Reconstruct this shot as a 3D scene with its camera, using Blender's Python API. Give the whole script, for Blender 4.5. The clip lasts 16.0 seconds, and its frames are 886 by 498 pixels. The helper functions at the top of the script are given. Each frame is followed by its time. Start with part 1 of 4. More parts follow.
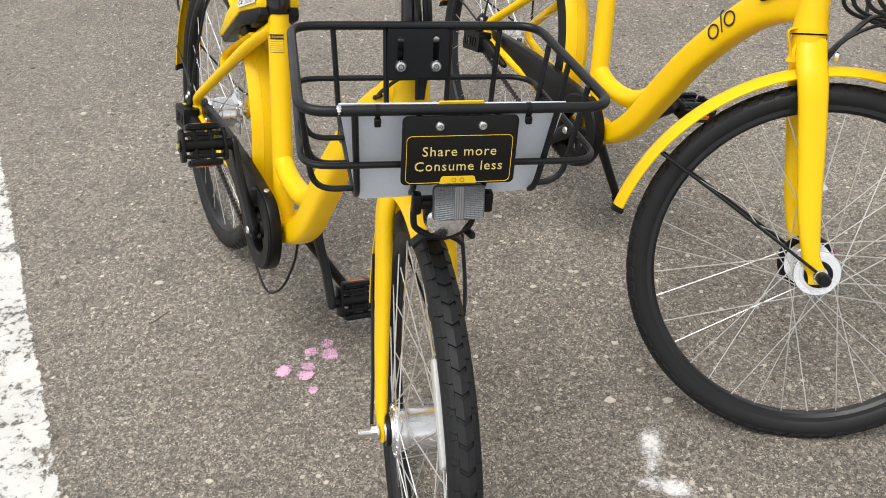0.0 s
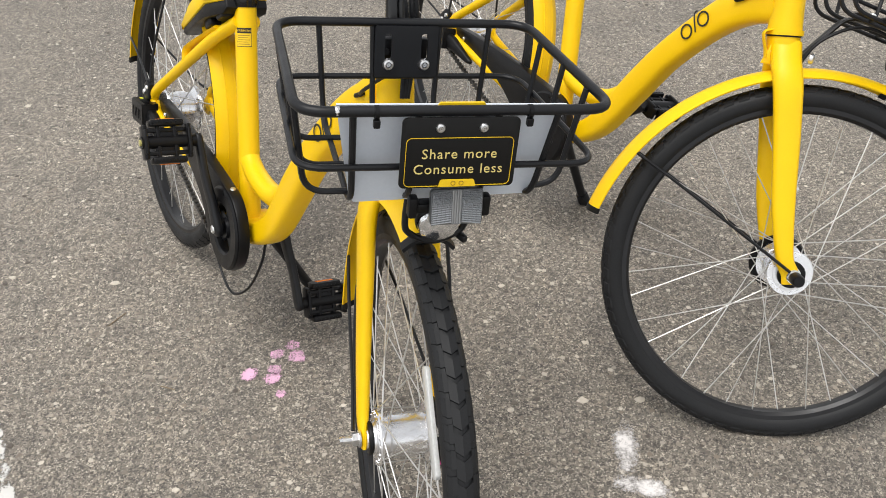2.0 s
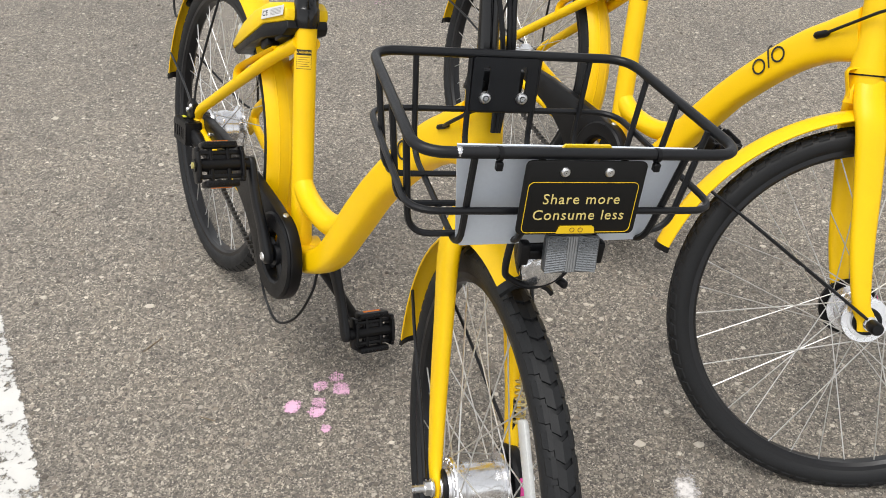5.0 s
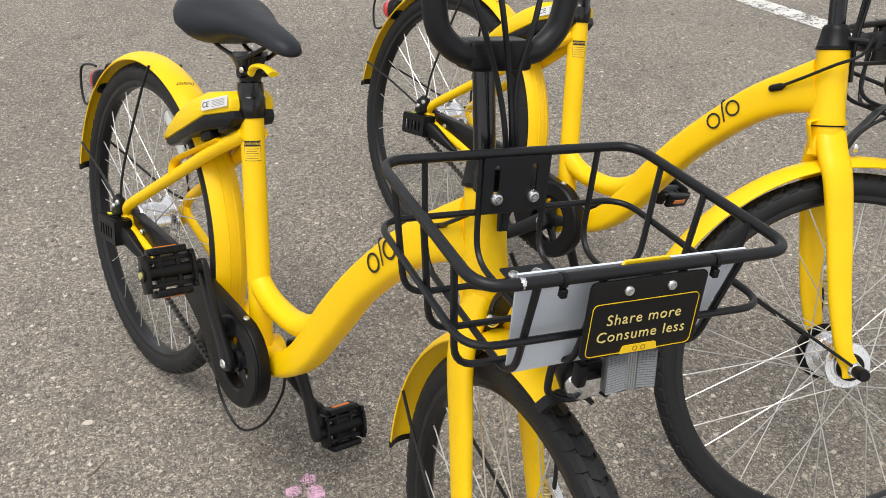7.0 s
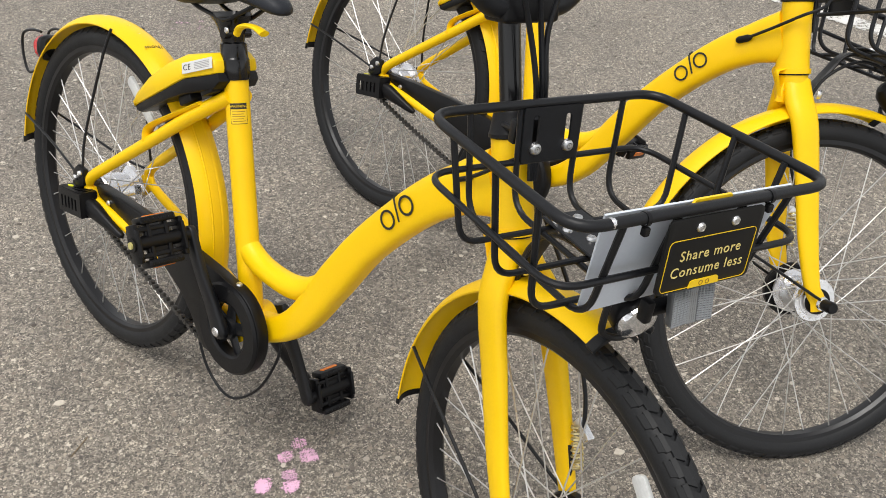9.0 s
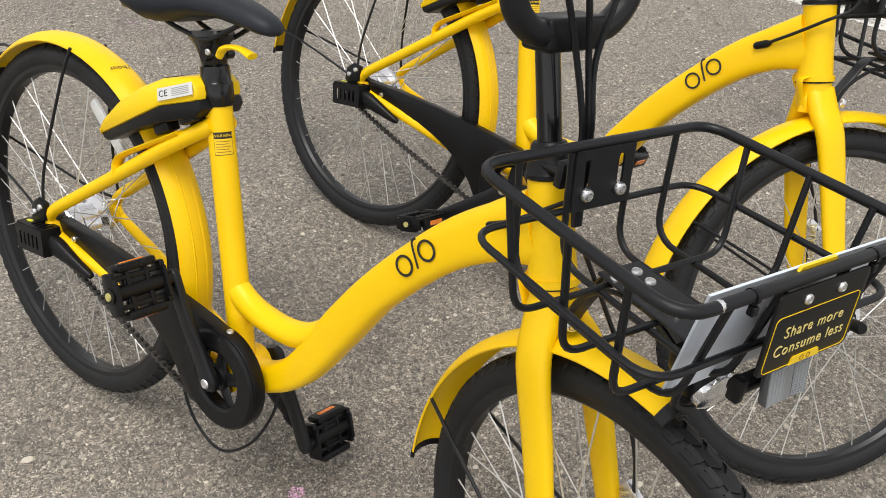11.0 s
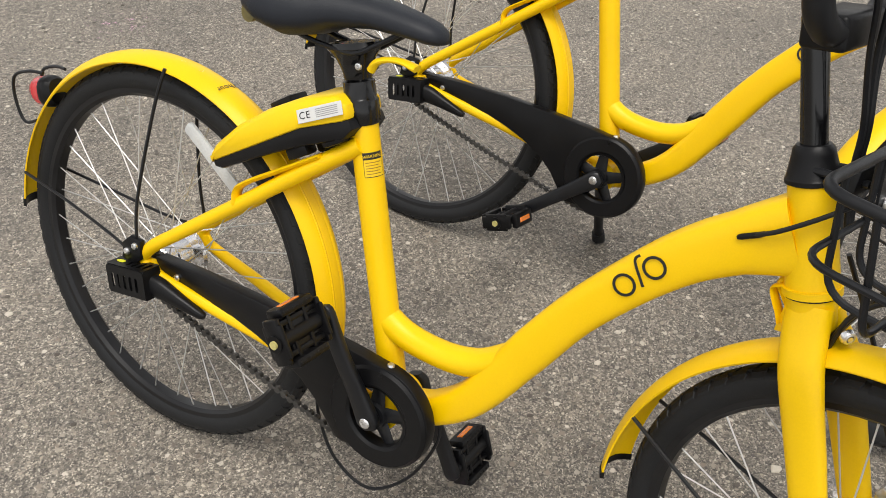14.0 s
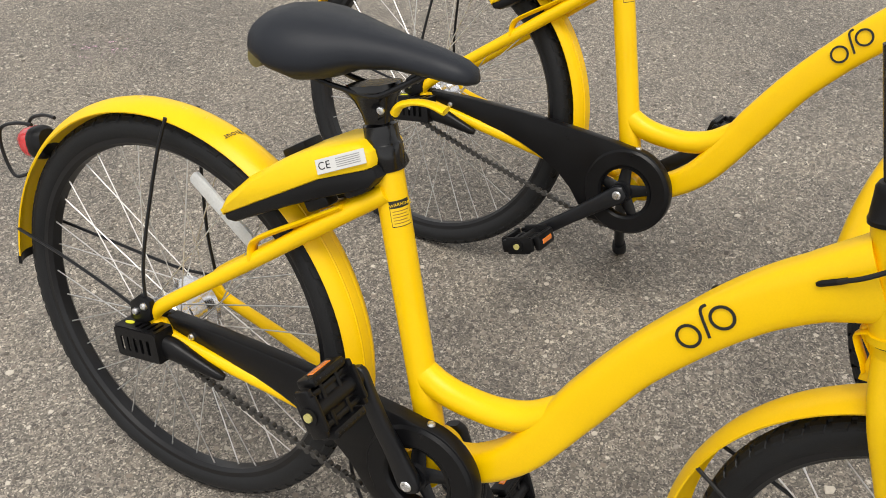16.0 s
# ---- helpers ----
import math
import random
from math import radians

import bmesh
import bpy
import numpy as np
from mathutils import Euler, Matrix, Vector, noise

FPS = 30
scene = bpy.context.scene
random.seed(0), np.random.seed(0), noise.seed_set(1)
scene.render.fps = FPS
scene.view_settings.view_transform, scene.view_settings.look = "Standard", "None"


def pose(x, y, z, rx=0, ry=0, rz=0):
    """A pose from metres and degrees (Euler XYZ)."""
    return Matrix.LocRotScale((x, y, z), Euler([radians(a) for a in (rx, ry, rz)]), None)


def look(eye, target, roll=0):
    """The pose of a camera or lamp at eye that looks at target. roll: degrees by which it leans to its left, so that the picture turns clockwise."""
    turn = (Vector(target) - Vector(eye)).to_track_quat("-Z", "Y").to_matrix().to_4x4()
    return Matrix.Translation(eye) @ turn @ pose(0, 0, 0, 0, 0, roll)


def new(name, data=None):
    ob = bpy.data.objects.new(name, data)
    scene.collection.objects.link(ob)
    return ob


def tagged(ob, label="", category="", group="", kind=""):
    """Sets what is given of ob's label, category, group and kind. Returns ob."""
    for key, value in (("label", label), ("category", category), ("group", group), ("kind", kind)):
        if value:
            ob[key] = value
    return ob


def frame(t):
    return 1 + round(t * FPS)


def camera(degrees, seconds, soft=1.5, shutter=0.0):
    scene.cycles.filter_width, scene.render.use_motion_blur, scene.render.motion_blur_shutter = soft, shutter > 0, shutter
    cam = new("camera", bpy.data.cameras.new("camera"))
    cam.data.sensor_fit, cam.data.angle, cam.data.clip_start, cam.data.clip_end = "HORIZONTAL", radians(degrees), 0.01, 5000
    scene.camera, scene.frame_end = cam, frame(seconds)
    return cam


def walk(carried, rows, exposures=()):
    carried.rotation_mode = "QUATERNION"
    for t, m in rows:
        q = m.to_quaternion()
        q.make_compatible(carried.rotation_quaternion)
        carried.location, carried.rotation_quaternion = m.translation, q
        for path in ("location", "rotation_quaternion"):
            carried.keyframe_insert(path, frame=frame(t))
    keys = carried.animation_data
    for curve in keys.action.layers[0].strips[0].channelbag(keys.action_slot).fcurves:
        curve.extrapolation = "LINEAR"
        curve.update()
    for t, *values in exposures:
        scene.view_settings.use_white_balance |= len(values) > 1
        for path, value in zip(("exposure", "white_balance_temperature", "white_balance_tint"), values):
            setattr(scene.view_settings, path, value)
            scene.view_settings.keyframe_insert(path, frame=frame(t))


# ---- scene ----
cam = camera(52.4, 16.0, soft=0.9)
METRES, EYE, TILT, LEAN, TURN = 1.2241, 1.2237, -36.936, 3.086, 0.0
ROWS = [
    (0.0, 0.0, 0.0, 0.0, 0.0, 0.0, -0.0),
    (0.5, -0.0047, 0.0041, 0.0028, -0.49, 0.1, 0.02),
    (1.0, -0.0161, 0.0104, 0.0059, -1.54, -0.03, -0.08),
    (1.5, -0.0352, 0.0164, 0.0078, -3.07, -0.23, -0.07),
    (2.0, -0.046, 0.0232, 0.0092, -3.79, -0.4, 0.06),
    (2.5, -0.048, 0.0244, 0.0103, -3.68, -0.29, -0.06),
    (3.0, -0.049, 0.0256, 0.0113, -4.04, -0.24, -0.32),
    (3.5, -0.0691, 0.0273, 0.0115, -5.41, -0.08, -0.47),
    (4.0, -0.1005, 0.0312, 0.011, -6.26, 0.16, -0.73),
    (4.5, -0.1259, 0.0453, 0.0155, -5.4, 0.25, -1.78),
    (5.0, -0.1353, 0.0745, 0.0323, -4.27, 0.62, -1.52),
    (5.2, -0.1443, 0.0956, 0.047, -4.08, 1.01, -0.94),
    (7.3, -0.2641, 0.147, 0.1087, -13.42, 2.28, 5.19),
    (7.5, -0.2805, 0.1481, 0.1081, -14.82, 1.8, 5.84),
    (8.0, -0.3136, 0.1525, 0.1063, -17.47, 0.83, 7.06),
    (8.5, -0.3499, 0.1596, 0.1027, -18.63, -0.01, 7.19),
    (9.0, -0.3703, 0.1685, 0.1062, -18.34, -0.32, 6.87),
    (9.2, -0.3714, 0.1805, 0.1098, -18.21, -0.23, 7.09),
    (11.3, -0.4148, 0.2994, 0.1912, -23.58, -2.81, 9.73),
    (11.5, -0.4324, 0.3107, 0.2007, -25.11, -3.34, 10.55),
    (12.0, -0.4813, 0.3408, 0.2273, -28.6, -4.68, 12.03),
    (12.5, -0.5271, 0.3724, 0.2429, -29.8, -5.43, 13.06),
    (13.0, -0.559, 0.3885, 0.2532, -29.96, -5.49, 13.13),
    (13.5, -0.593, 0.4088, 0.2573, -29.42, -5.44, 12.67),
    (14.0, -0.6061, 0.4521, 0.2777, -27.73, -5.26, 13.59),
    (14.5, -0.6146, 0.4952, 0.3135, -28.13, -5.75, 15.07),
    (15.0, -0.6149, 0.5137, 0.328, -28.96, -6.29, 16.18),
    (15.5, -0.6023, 0.5163, 0.3362, -29.05, -6.45, 17.02),
    (16.0, -0.599, 0.5306, 0.3442, -28.96, -6.55, 17.04),
]
walk(cam, [(t, pose(0, 0, EYE, TILT, LEAN, TURN) @ pose(METRES * x, METRES * y, METRES * z, 90 + pitch, roll, yaw)) for t, x, y, z, yaw, pitch, roll in ROWS],
     [(0.0, 0.1, 6500, 10), (5.2, 0.1, 6500, 10), (9.0, 0.06, 6550, 10), (13.0, 0.03, 6650, 10), (16.0, 0.01, 6700, 10)])

# ---- light: an overcast sky with a broad, weak sun ----
world = bpy.data.worlds.new("overcast_sky")
scene.world = world
world.use_nodes = True
wn, wl = world.node_tree.nodes, world.node_tree.links
wn.clear()
sky = wn.new("ShaderNodeTexSky")
sky.sky_type, sky.sun_disc = "NISHITA", False
sky.sun_elevation, sky.sun_rotation = radians(73.6), radians(223)
soft_sky = wn.new("ShaderNodeHueSaturation")
soft_sky.inputs["Saturation"].default_value = 0.08
back = wn.new("ShaderNodeBackground")
back.inputs["Strength"].default_value = 0.2
wout = wn.new("ShaderNodeOutputWorld")
wl.new(sky.outputs[0], soft_sky.inputs["Color"])
wl.new(soft_sky.outputs[0], back.inputs["Color"])
wl.new(back.outputs[0], wout.inputs["Surface"])
sun = new("sun", bpy.data.lights.new("sun", "SUN"))
sun.data.energy, sun.data.angle, sun.data.color = 2.2, radians(32), (1.0, 0.97, 0.93)
sun.matrix_world = look((-1.2, -1.3, 6), (0, 0, 0))


# ---- materials ----
def material(name, colour, rough=0.5, metal=0.0, coat=0.0, grain=0.0, grain_scale=300.0, wear=0.0, bump=0.0, spec=0.5):
    """A surface with two scales of variation in tone and roughness and a fine relief."""
    m = bpy.data.materials.new(name)
    m.use_nodes = True
    n, l = m.node_tree.nodes, m.node_tree.links
    b = n["Principled BSDF"]
    b.inputs["Roughness"].default_value, b.inputs["Metallic"].default_value = rough, metal
    b.inputs["Coat Weight"].default_value, b.inputs["Specular IOR Level"].default_value = coat, spec
    b.inputs["Coat Roughness"].default_value = 0.12
    co = n.new("ShaderNodeTexCoord")
    fine, broad = n.new("ShaderNodeTexNoise"), n.new("ShaderNodeTexNoise")
    fine.inputs["Scale"].default_value, broad.inputs["Scale"].default_value = grain_scale, 14.0
    fine.inputs["Detail"].default_value, broad.inputs["Detail"].default_value = 4.0, 5.0
    for t in (fine, broad):
        l.new(co.outputs["Object"], t.inputs["Vector"])
    add = n.new("ShaderNodeMath")
    add.operation = "ADD"
    l.new(fine.outputs["Fac"], add.inputs[0])
    l.new(broad.outputs["Fac"], add.inputs[1])
    span = n.new("ShaderNodeMapRange")
    span.inputs["From Min"].default_value, span.inputs["From Max"].default_value = 0.6, 1.4
    span.inputs["To Min"].default_value, span.inputs["To Max"].default_value = 1 - grain, 1 + grain
    l.new(add.outputs[0], span.inputs["Value"])
    mul = n.new("ShaderNodeMix")
    mul.data_type, mul.blend_type = "RGBA", "MULTIPLY"
    mul.inputs["Factor"].default_value = 1.0
    mul.inputs["A"].default_value = (*colour, 1)
    l.new(span.outputs[0], mul.inputs["B"])
    l.new(mul.outputs["Result"], b.inputs["Base Color"])
    rr = n.new("ShaderNodeMapRange")
    rr.inputs["From Min"].default_value, rr.inputs["From Max"].default_value = 0.3, 0.7
    rr.inputs["To Min"].default_value, rr.inputs["To Max"].default_value = max(0.03, rough - wear), min(1, rough + wear)
    l.new(broad.outputs["Fac"], rr.inputs["Value"])
    l.new(rr.outputs[0], b.inputs["Roughness"])
    if bump:
        bp = n.new("ShaderNodeBump")
        bp.inputs["Strength"].default_value, bp.inputs["Distance"].default_value = bump, 0.001
        l.new(fine.outputs["Fac"], bp.inputs["Height"])
        l.new(bp.outputs[0], b.inputs["Normal"])
    return m


YELLOW = material("yellow_paint", (0.9, 0.562, 0.002), 0.38, spec=0.3, grain=0.04, grain_scale=500, wear=0.1, bump=0.04)
YELLOW_PLASTIC = material("yellow_plastic", (0.9, 0.6, 0.006), 0.4, spec=0.3, grain=0.03, wear=0.08)
STICKER_YELLOW = material("sticker_yellow", (0.85, 0.56, 0.01), 0.4, grain=0.03)
CAP = material("pale_cap", (0.5, 0.45, 0.16), 0.4, grain=0.1)
LIME = material("lime_sticker", (0.75, 0.75, 0.02), 0.4, grain=0.03)
BLACK_METAL = material("black_powder_coat", (0.0065, 0.007, 0.0085), 0.4, spec=0.34, grain=0.2, wear=0.1, bump=0.12, grain_scale=900)
BLACK_PLASTIC = material("black_plastic", (0.0045, 0.0045, 0.0052), 0.38, spec=0.24, grain=0.2, wear=0.12, bump=0.15, grain_scale=700)
GLOSS_BLACK = material("gloss_black", (0.004, 0.004, 0.0045), 0.2, spec=0.42, coat=0.1, grain=0.1, wear=0.06)
RUBBER = material("tyre_rubber", (0.0115, 0.012, 0.013), 0.55, spec=0.28, grain=0.3, wear=0.12, bump=0.25, grain_scale=500)
RIM_BLACK = material("black_rim", (0.006, 0.006, 0.0072), 0.36, spec=0.4, grain=0.15, wear=0.1)
LEATHER = material("black_saddle_vinyl", (0.0115, 0.0138, 0.019), 0.5, spec=0.32, grain=0.12, wear=0.06, bump=0.3, grain_scale=1400)
STEEL = material("bright_steel", (0.78, 0.78, 0.78), 0.28, metal=1.0, grain=0.06, wear=0.1)
SPOKE = material("spoke_steel", (0.66, 0.65, 0.63), 0.38, metal=0.8, grain=0.08, wear=0.1)
ALLOY = material("hub_alloy", (0.78, 0.78, 0.79), 0.24, metal=0.95, grain=0.06, wear=0.12, bump=0.1)
CHAIN_STEEL = material("oiled_chain_steel", (0.075, 0.072, 0.068), 0.42, metal=0.7, grain=0.3, wear=0.15)
BRASS = material("zinc_spring", (0.7, 0.6, 0.32), 0.35, metal=1.0, grain=0.1, wear=0.1)
WHITE_BOARD = material("white_board", (0.62, 0.67, 0.74), 0.5, grain=0.04, wear=0.08)
WHITE_LABEL = material("white_label", (0.62, 0.62, 0.6), 0.5, grain=0.05)
SIGN_BLACK = material("sign_black", (0.006, 0.006, 0.006), 0.42, spec=0.25, grain=0.1)
# Shade between the bright prisms is put into the body's darker colour.
PRISM_DARK = material("prism_gap_shade", (0.07, 0.075, 0.08), 0.3, metal=0.3, coat=0.3)
PRISM = material("prism_facets", (0.3, 0.312, 0.322), 0.16, metal=0.5, coat=0.4)
INK = material("black_ink", (0.012, 0.012, 0.012), 0.45)
GREY_INK = material("grey_ink", (0.3, 0.3, 0.3), 0.5)
BROWN_INK = material("brown_ink", (0.25, 0.13, 0.01), 0.5)
SIGN_TEXT = material("cream_yellow_print", (0.7, 0.57, 0.2), 0.45)
ORANGE = material("orange_reflector", (0.75, 0.2, 0.02), 0.25, coat=0.5, grain=0.2, grain_scale=900, bump=0.3)
CLEAR_PLATE = material("clear_plate_plastic", (0.62, 0.63, 0.62), 0.3, coat=0.4, grain=0.15, grain_scale=300, bump=0.2)
RED_LENS = material("red_lens", (0.6, 0.03, 0.035), 0.2, coat=0.6, grain=0.2, grain_scale=600, bump=0.3)
LAMP_LENS = material("lamp_reflector", (0.78, 0.79, 0.81), 0.08, metal=0.95, coat=0.4, grain=0.4, grain_scale=160, bump=0.6)
PINK_BRAND = material("magenta_print", (0.6, 0.05, 0.25), 0.4)
SEAT_CORK = material("olive_bumper", (0.16, 0.13, 0.04), 0.5, grain=0.2)


def asphalt():
    m = bpy.data.materials.new("old_asphalt")
    m.use_nodes = True
    n, l = m.node_tree.nodes, m.node_tree.links
    b = n["Principled BSDF"]
    b.inputs["Roughness"].default_value, b.inputs["Specular IOR Level"].default_value = 0.66, 0.8
    co = n.new("ShaderNodeTexCoord")
    wobble, centred, bent = n.new("ShaderNodeTexNoise"), n.new("ShaderNodeVectorMath"), n.new("ShaderNodeVectorMath")
    wobble.inputs["Scale"].default_value, wobble.inputs["Detail"].default_value = 230.0, 3.0
    l.new(co.outputs["Object"], wobble.inputs["Vector"])
    centred.operation, bent.operation = "SUBTRACT", "MULTIPLY_ADD"
    centred.inputs[1].default_value = (0.5, 0.5, 0.5)
    l.new(wobble.outputs["Color"], centred.inputs[0])
    l.new(centred.outputs[0], bent.inputs[0])
    bent.inputs[1].default_value = (0.008, 0.008, 0.0)
    l.new(co.outputs["Object"], bent.inputs[2])

    def cells(scale, feature="F1"):
        v = n.new("ShaderNodeTexVoronoi")
        v.feature = feature
        v.inputs["Scale"].default_value = scale
        l.new(bent.outputs[0], v.inputs["Vector"])
        return v

    def noisy(scale, detail=6.0):
        v = n.new("ShaderNodeTexNoise")
        v.inputs["Scale"].default_value, v.inputs["Detail"].default_value = scale, detail
        l.new(co.outputs["Object"], v.inputs["Vector"])
        return v

    def ramp(source, stops):
        r = n.new("ShaderNodeValToRGB")
        while len(r.color_ramp.elements) < len(stops):
            r.color_ramp.elements.new(0.5)
        for e, (p, c) in zip(r.color_ramp.elements, stops):
            e.position, e.color = p, (*c, 1)
        l.new(source, r.inputs["Fac"])
        return r.outputs["Color"]

    def mix(kind, fac, a, c):
        x = n.new("ShaderNodeMix")
        x.data_type, x.blend_type = "RGBA", kind
        for key, v in (("Factor", fac), ("A", a), ("B", c)):
            if isinstance(v, (int, float)):
                x.inputs[key].default_value = v
            else:
                l.new(v, x.inputs[key])
        return x.outputs["Result"]

    # binder with fine sand, then stones of three sizes
    grain = cells(430)
    grain_tone = n.new("ShaderNodeSeparateColor")
    l.new(grain.outputs["Color"], grain_tone.inputs["Color"])
    sand = ramp(grain_tone.outputs["Blue"], [(0.0, (0.05, 0.0445, 0.038)), (0.3, (0.11, 0.099, 0.085)), (0.6, (0.172, 0.155, 0.133)), (0.85, (0.262, 0.237, 0.204)), (1.0, (0.46, 0.425, 0.372))])
    murk = ramp(noisy(85, 7).outputs["Fac"], [(0.3, (0.5, 0.49, 0.48)), (0.5, (1.0, 1.0, 1.0)), (0.7, (1.42, 1.41, 1.38))])
    sand = mix("MULTIPLY", 1.0, sand, murk)

    def stones(scale, share, reach, tones):
        v = cells(scale)
        v.inputs["Randomness"].default_value = 1.0
        s = n.new("ShaderNodeSeparateColor")
        l.new(v.outputs["Color"], s.inputs["Color"])
        tint = ramp(s.outputs["Green"], tones)
        pick = ramp(s.outputs["Red"], [(1 - share - 0.01, (0, 0, 0)), (1 - share + 0.01, (1, 1, 1))])
        shape = ramp(v.outputs["Distance"], [(reach, (1, 1, 1)), (reach + 0.1, (0, 0, 0))])
        return tint, mix("MULTIPLY", 1.0, shape, pick)

    fine_t, s_mask = stones(240, 0.47, 0.31, [(0.0, (0.065, 0.058, 0.05)), (0.25, (0.115, 0.103, 0.09)), (0.6, (0.215, 0.193, 0.166)), (0.88, (0.35, 0.317, 0.27)), (1.0, (0.6, 0.56, 0.5))])
    base = mix("MIX", s_mask, sand, fine_t)
    mid_t, m_mask = stones(118, 0.36, 0.31, [(0.0, (0.07, 0.064, 0.058)), (0.3, (0.15, 0.133, 0.115)), (0.6, (0.245, 0.216, 0.182)), (0.88, (0.36, 0.32, 0.262)), (1.0, (0.56, 0.52, 0.455))])
    base = mix("MIX", m_mask, base, mid_t)
    big_t, b_mask = stones(72, 0.15, 0.31, [(0.0, (0.11, 0.095, 0.085)), (0.4, (0.21, 0.177, 0.142)), (0.75, (0.31, 0.28, 0.237)), (1.0, (0.58, 0.54, 0.48))])
    base = mix("MIX", b_mask, base, big_t)
    # broad stains and patches
    patch = ramp(noisy(1.7, 8).outputs["Fac"], [(0.3, (0.82, 0.8, 0.765)), (0.5, (1.04, 1.015, 0.965)), (0.7, (1.18, 1.15, 1.09))])
    base = mix("MULTIPLY", 1.0, base, patch)
    spots = ramp(noisy(11, 5).outputs["Fac"], [(0.28, (0.72, 0.71, 0.71)), (0.45, (1, 1, 1)), (0.75, (1.1, 1.08, 1.05))])
    base = mix("MULTIPLY", 0.8, base, spots)
    l.new(base, b.inputs["Base Color"])
    height = mix("ADD", 1.0, mix("ADD", 1.0, s_mask, m_mask), b_mask)
    bp = n.new("ShaderNodeBump")
    bp.inputs["Strength"].default_value, bp.inputs["Distance"].default_value = 0.7, 0.0014
    l.new(height, bp.inputs["Height"])
    l.new(bp.outputs[0], b.inputs["Normal"])
    return m


def worn(name, colour, cover, scale, soft=0.08):
    """Paint or chalk worn through to the stones: cover is the share that is left."""
    m = bpy.data.materials.new(name)
    m.use_nodes = True
    n, l = m.node_tree.nodes, m.node_tree.links
    b = n["Principled BSDF"]
    b.inputs["Roughness"].default_value = 0.8
    co = n.new("ShaderNodeTexCoord")
    a, c = n.new("ShaderNodeTexNoise"), n.new("ShaderNodeTexNoise")
    a.inputs["Scale"].default_value, a.inputs["Detail"].default_value, a.inputs["Roughness"].default_value = scale, 10.0, 0.75
    c.inputs["Scale"].default_value, c.inputs["Detail"].default_value = scale * 0.2, 4.0
    l.new(co.outputs["Object"], a.inputs["Vector"])
    l.new(co.outputs["Object"], c.inputs["Vector"])
    edge = n.new("ShaderNodeAttribute")
    edge.attribute_name = "cover"
    s1, s2 = n.new("ShaderNodeMath"), n.new("ShaderNodeMath")
    s1.operation = s2.operation = "ADD"
    l.new(a.outputs["Fac"], s1.inputs[0])
    l.new(edge.outputs["Fac"], s1.inputs[1])
    half = n.new("ShaderNodeMath")
    half.operation, half.inputs[1].default_value = "MULTIPLY", 0.5
    l.new(c.outputs["Fac"], half.inputs[0])
    l.new(s1.outputs[0], s2.inputs[0])
    l.new(half.outputs[0], s2.inputs[1])
    r = n.new("ShaderNodeMapRange")
    r.inputs["From Min"].default_value, r.inputs["From Max"].default_value = 1.75 - cover, 1.75 + soft - cover
    l.new(s2.outputs[0], r.inputs["Value"])
    tone = n.new("ShaderNodeValToRGB")
    tone.color_ramp.elements[0].position, tone.color_ramp.elements[0].color = 0.3, (*[v * 0.8 for v in colour], 1)
    tone.color_ramp.elements[1].position, tone.color_ramp.elements[1].color = 0.7, (*colour, 1)
    l.new(c.outputs["Fac"], tone.inputs["Fac"])
    l.new(tone.outputs["Color"], b.inputs["Base Color"])
    gap = n.new("ShaderNodeBsdfTransparent")
    mx = n.new("ShaderNodeMixShader")
    l.new(r.outputs[0], mx.inputs["Fac"])
    l.new(gap.outputs[0], mx.inputs[1])
    l.new(b.outputs[0], mx.inputs[2])
    l.new(mx.outputs[0], n["Material Output"].inputs["Surface"])
    return m


ASPHALT = asphalt()
LINE_PAINT = worn("worn_white_line_paint", (0.66, 0.65, 0.62), 0.93, 60)
PINK_CHALK = worn("pink_spray_paint", (0.78, 0.46, 0.63), 0.8, 170, 0.05)
WHITE_CHALK = worn("white_spray_paint", (0.76, 0.73, 0.71), 0.95, 140, 0.3)
PEBBLE = material("pale_grit", (0.3, 0.27, 0.23), 0.85, grain=0.5, grain_scale=40)

# ---- building helpers ----
K = 0.9  # the bicycles' drawing unit in metres: 24-inch wheels come out 0.60 m across


def spline(pts, steps=6):
    """A smooth line through the points."""
    p = [Vector(q) for q in pts]
    if len(p) < 3:
        return p
    p = [p[0] * 2 - p[1]] + p + [p[-1] * 2 - p[-2]]
    out = []
    for i in range(1, len(p) - 2):
        a, b, c, d = p[i - 1:i + 3]
        for k in range(steps):
            t = k / steps
            out.append(0.5 * (2 * b + (c - a) * t + (2 * a - 5 * b + 4 * c - d) * t * t + (3 * b - a - 3 * c + d) * t ** 3))
    return out + [p[-2]]


def rounded(pts, r, steps=5, closed=False):
    """A line of straight runs with rounded corners of radius about r."""
    p = [Vector(q) for q in pts]
    out = []
    n = len(p)
    for i in range(n):
        if not closed and i in (0, n - 1):
            out.append(p[i])
            continue
        a, b, c = p[i - 1], p[i], p[(i + 1) % n]
        u, v = (a - b), (c - b)
        k = min(r, u.length * 0.45, v.length * 0.45)
        s, e = b + u.normalized() * k, b + v.normalized() * k
        for j in range(steps + 1):
            t = j / steps
            out.append(s * (1 - t) ** 2 + b * 2 * t * (1 - t) + e * t * t)
    return out


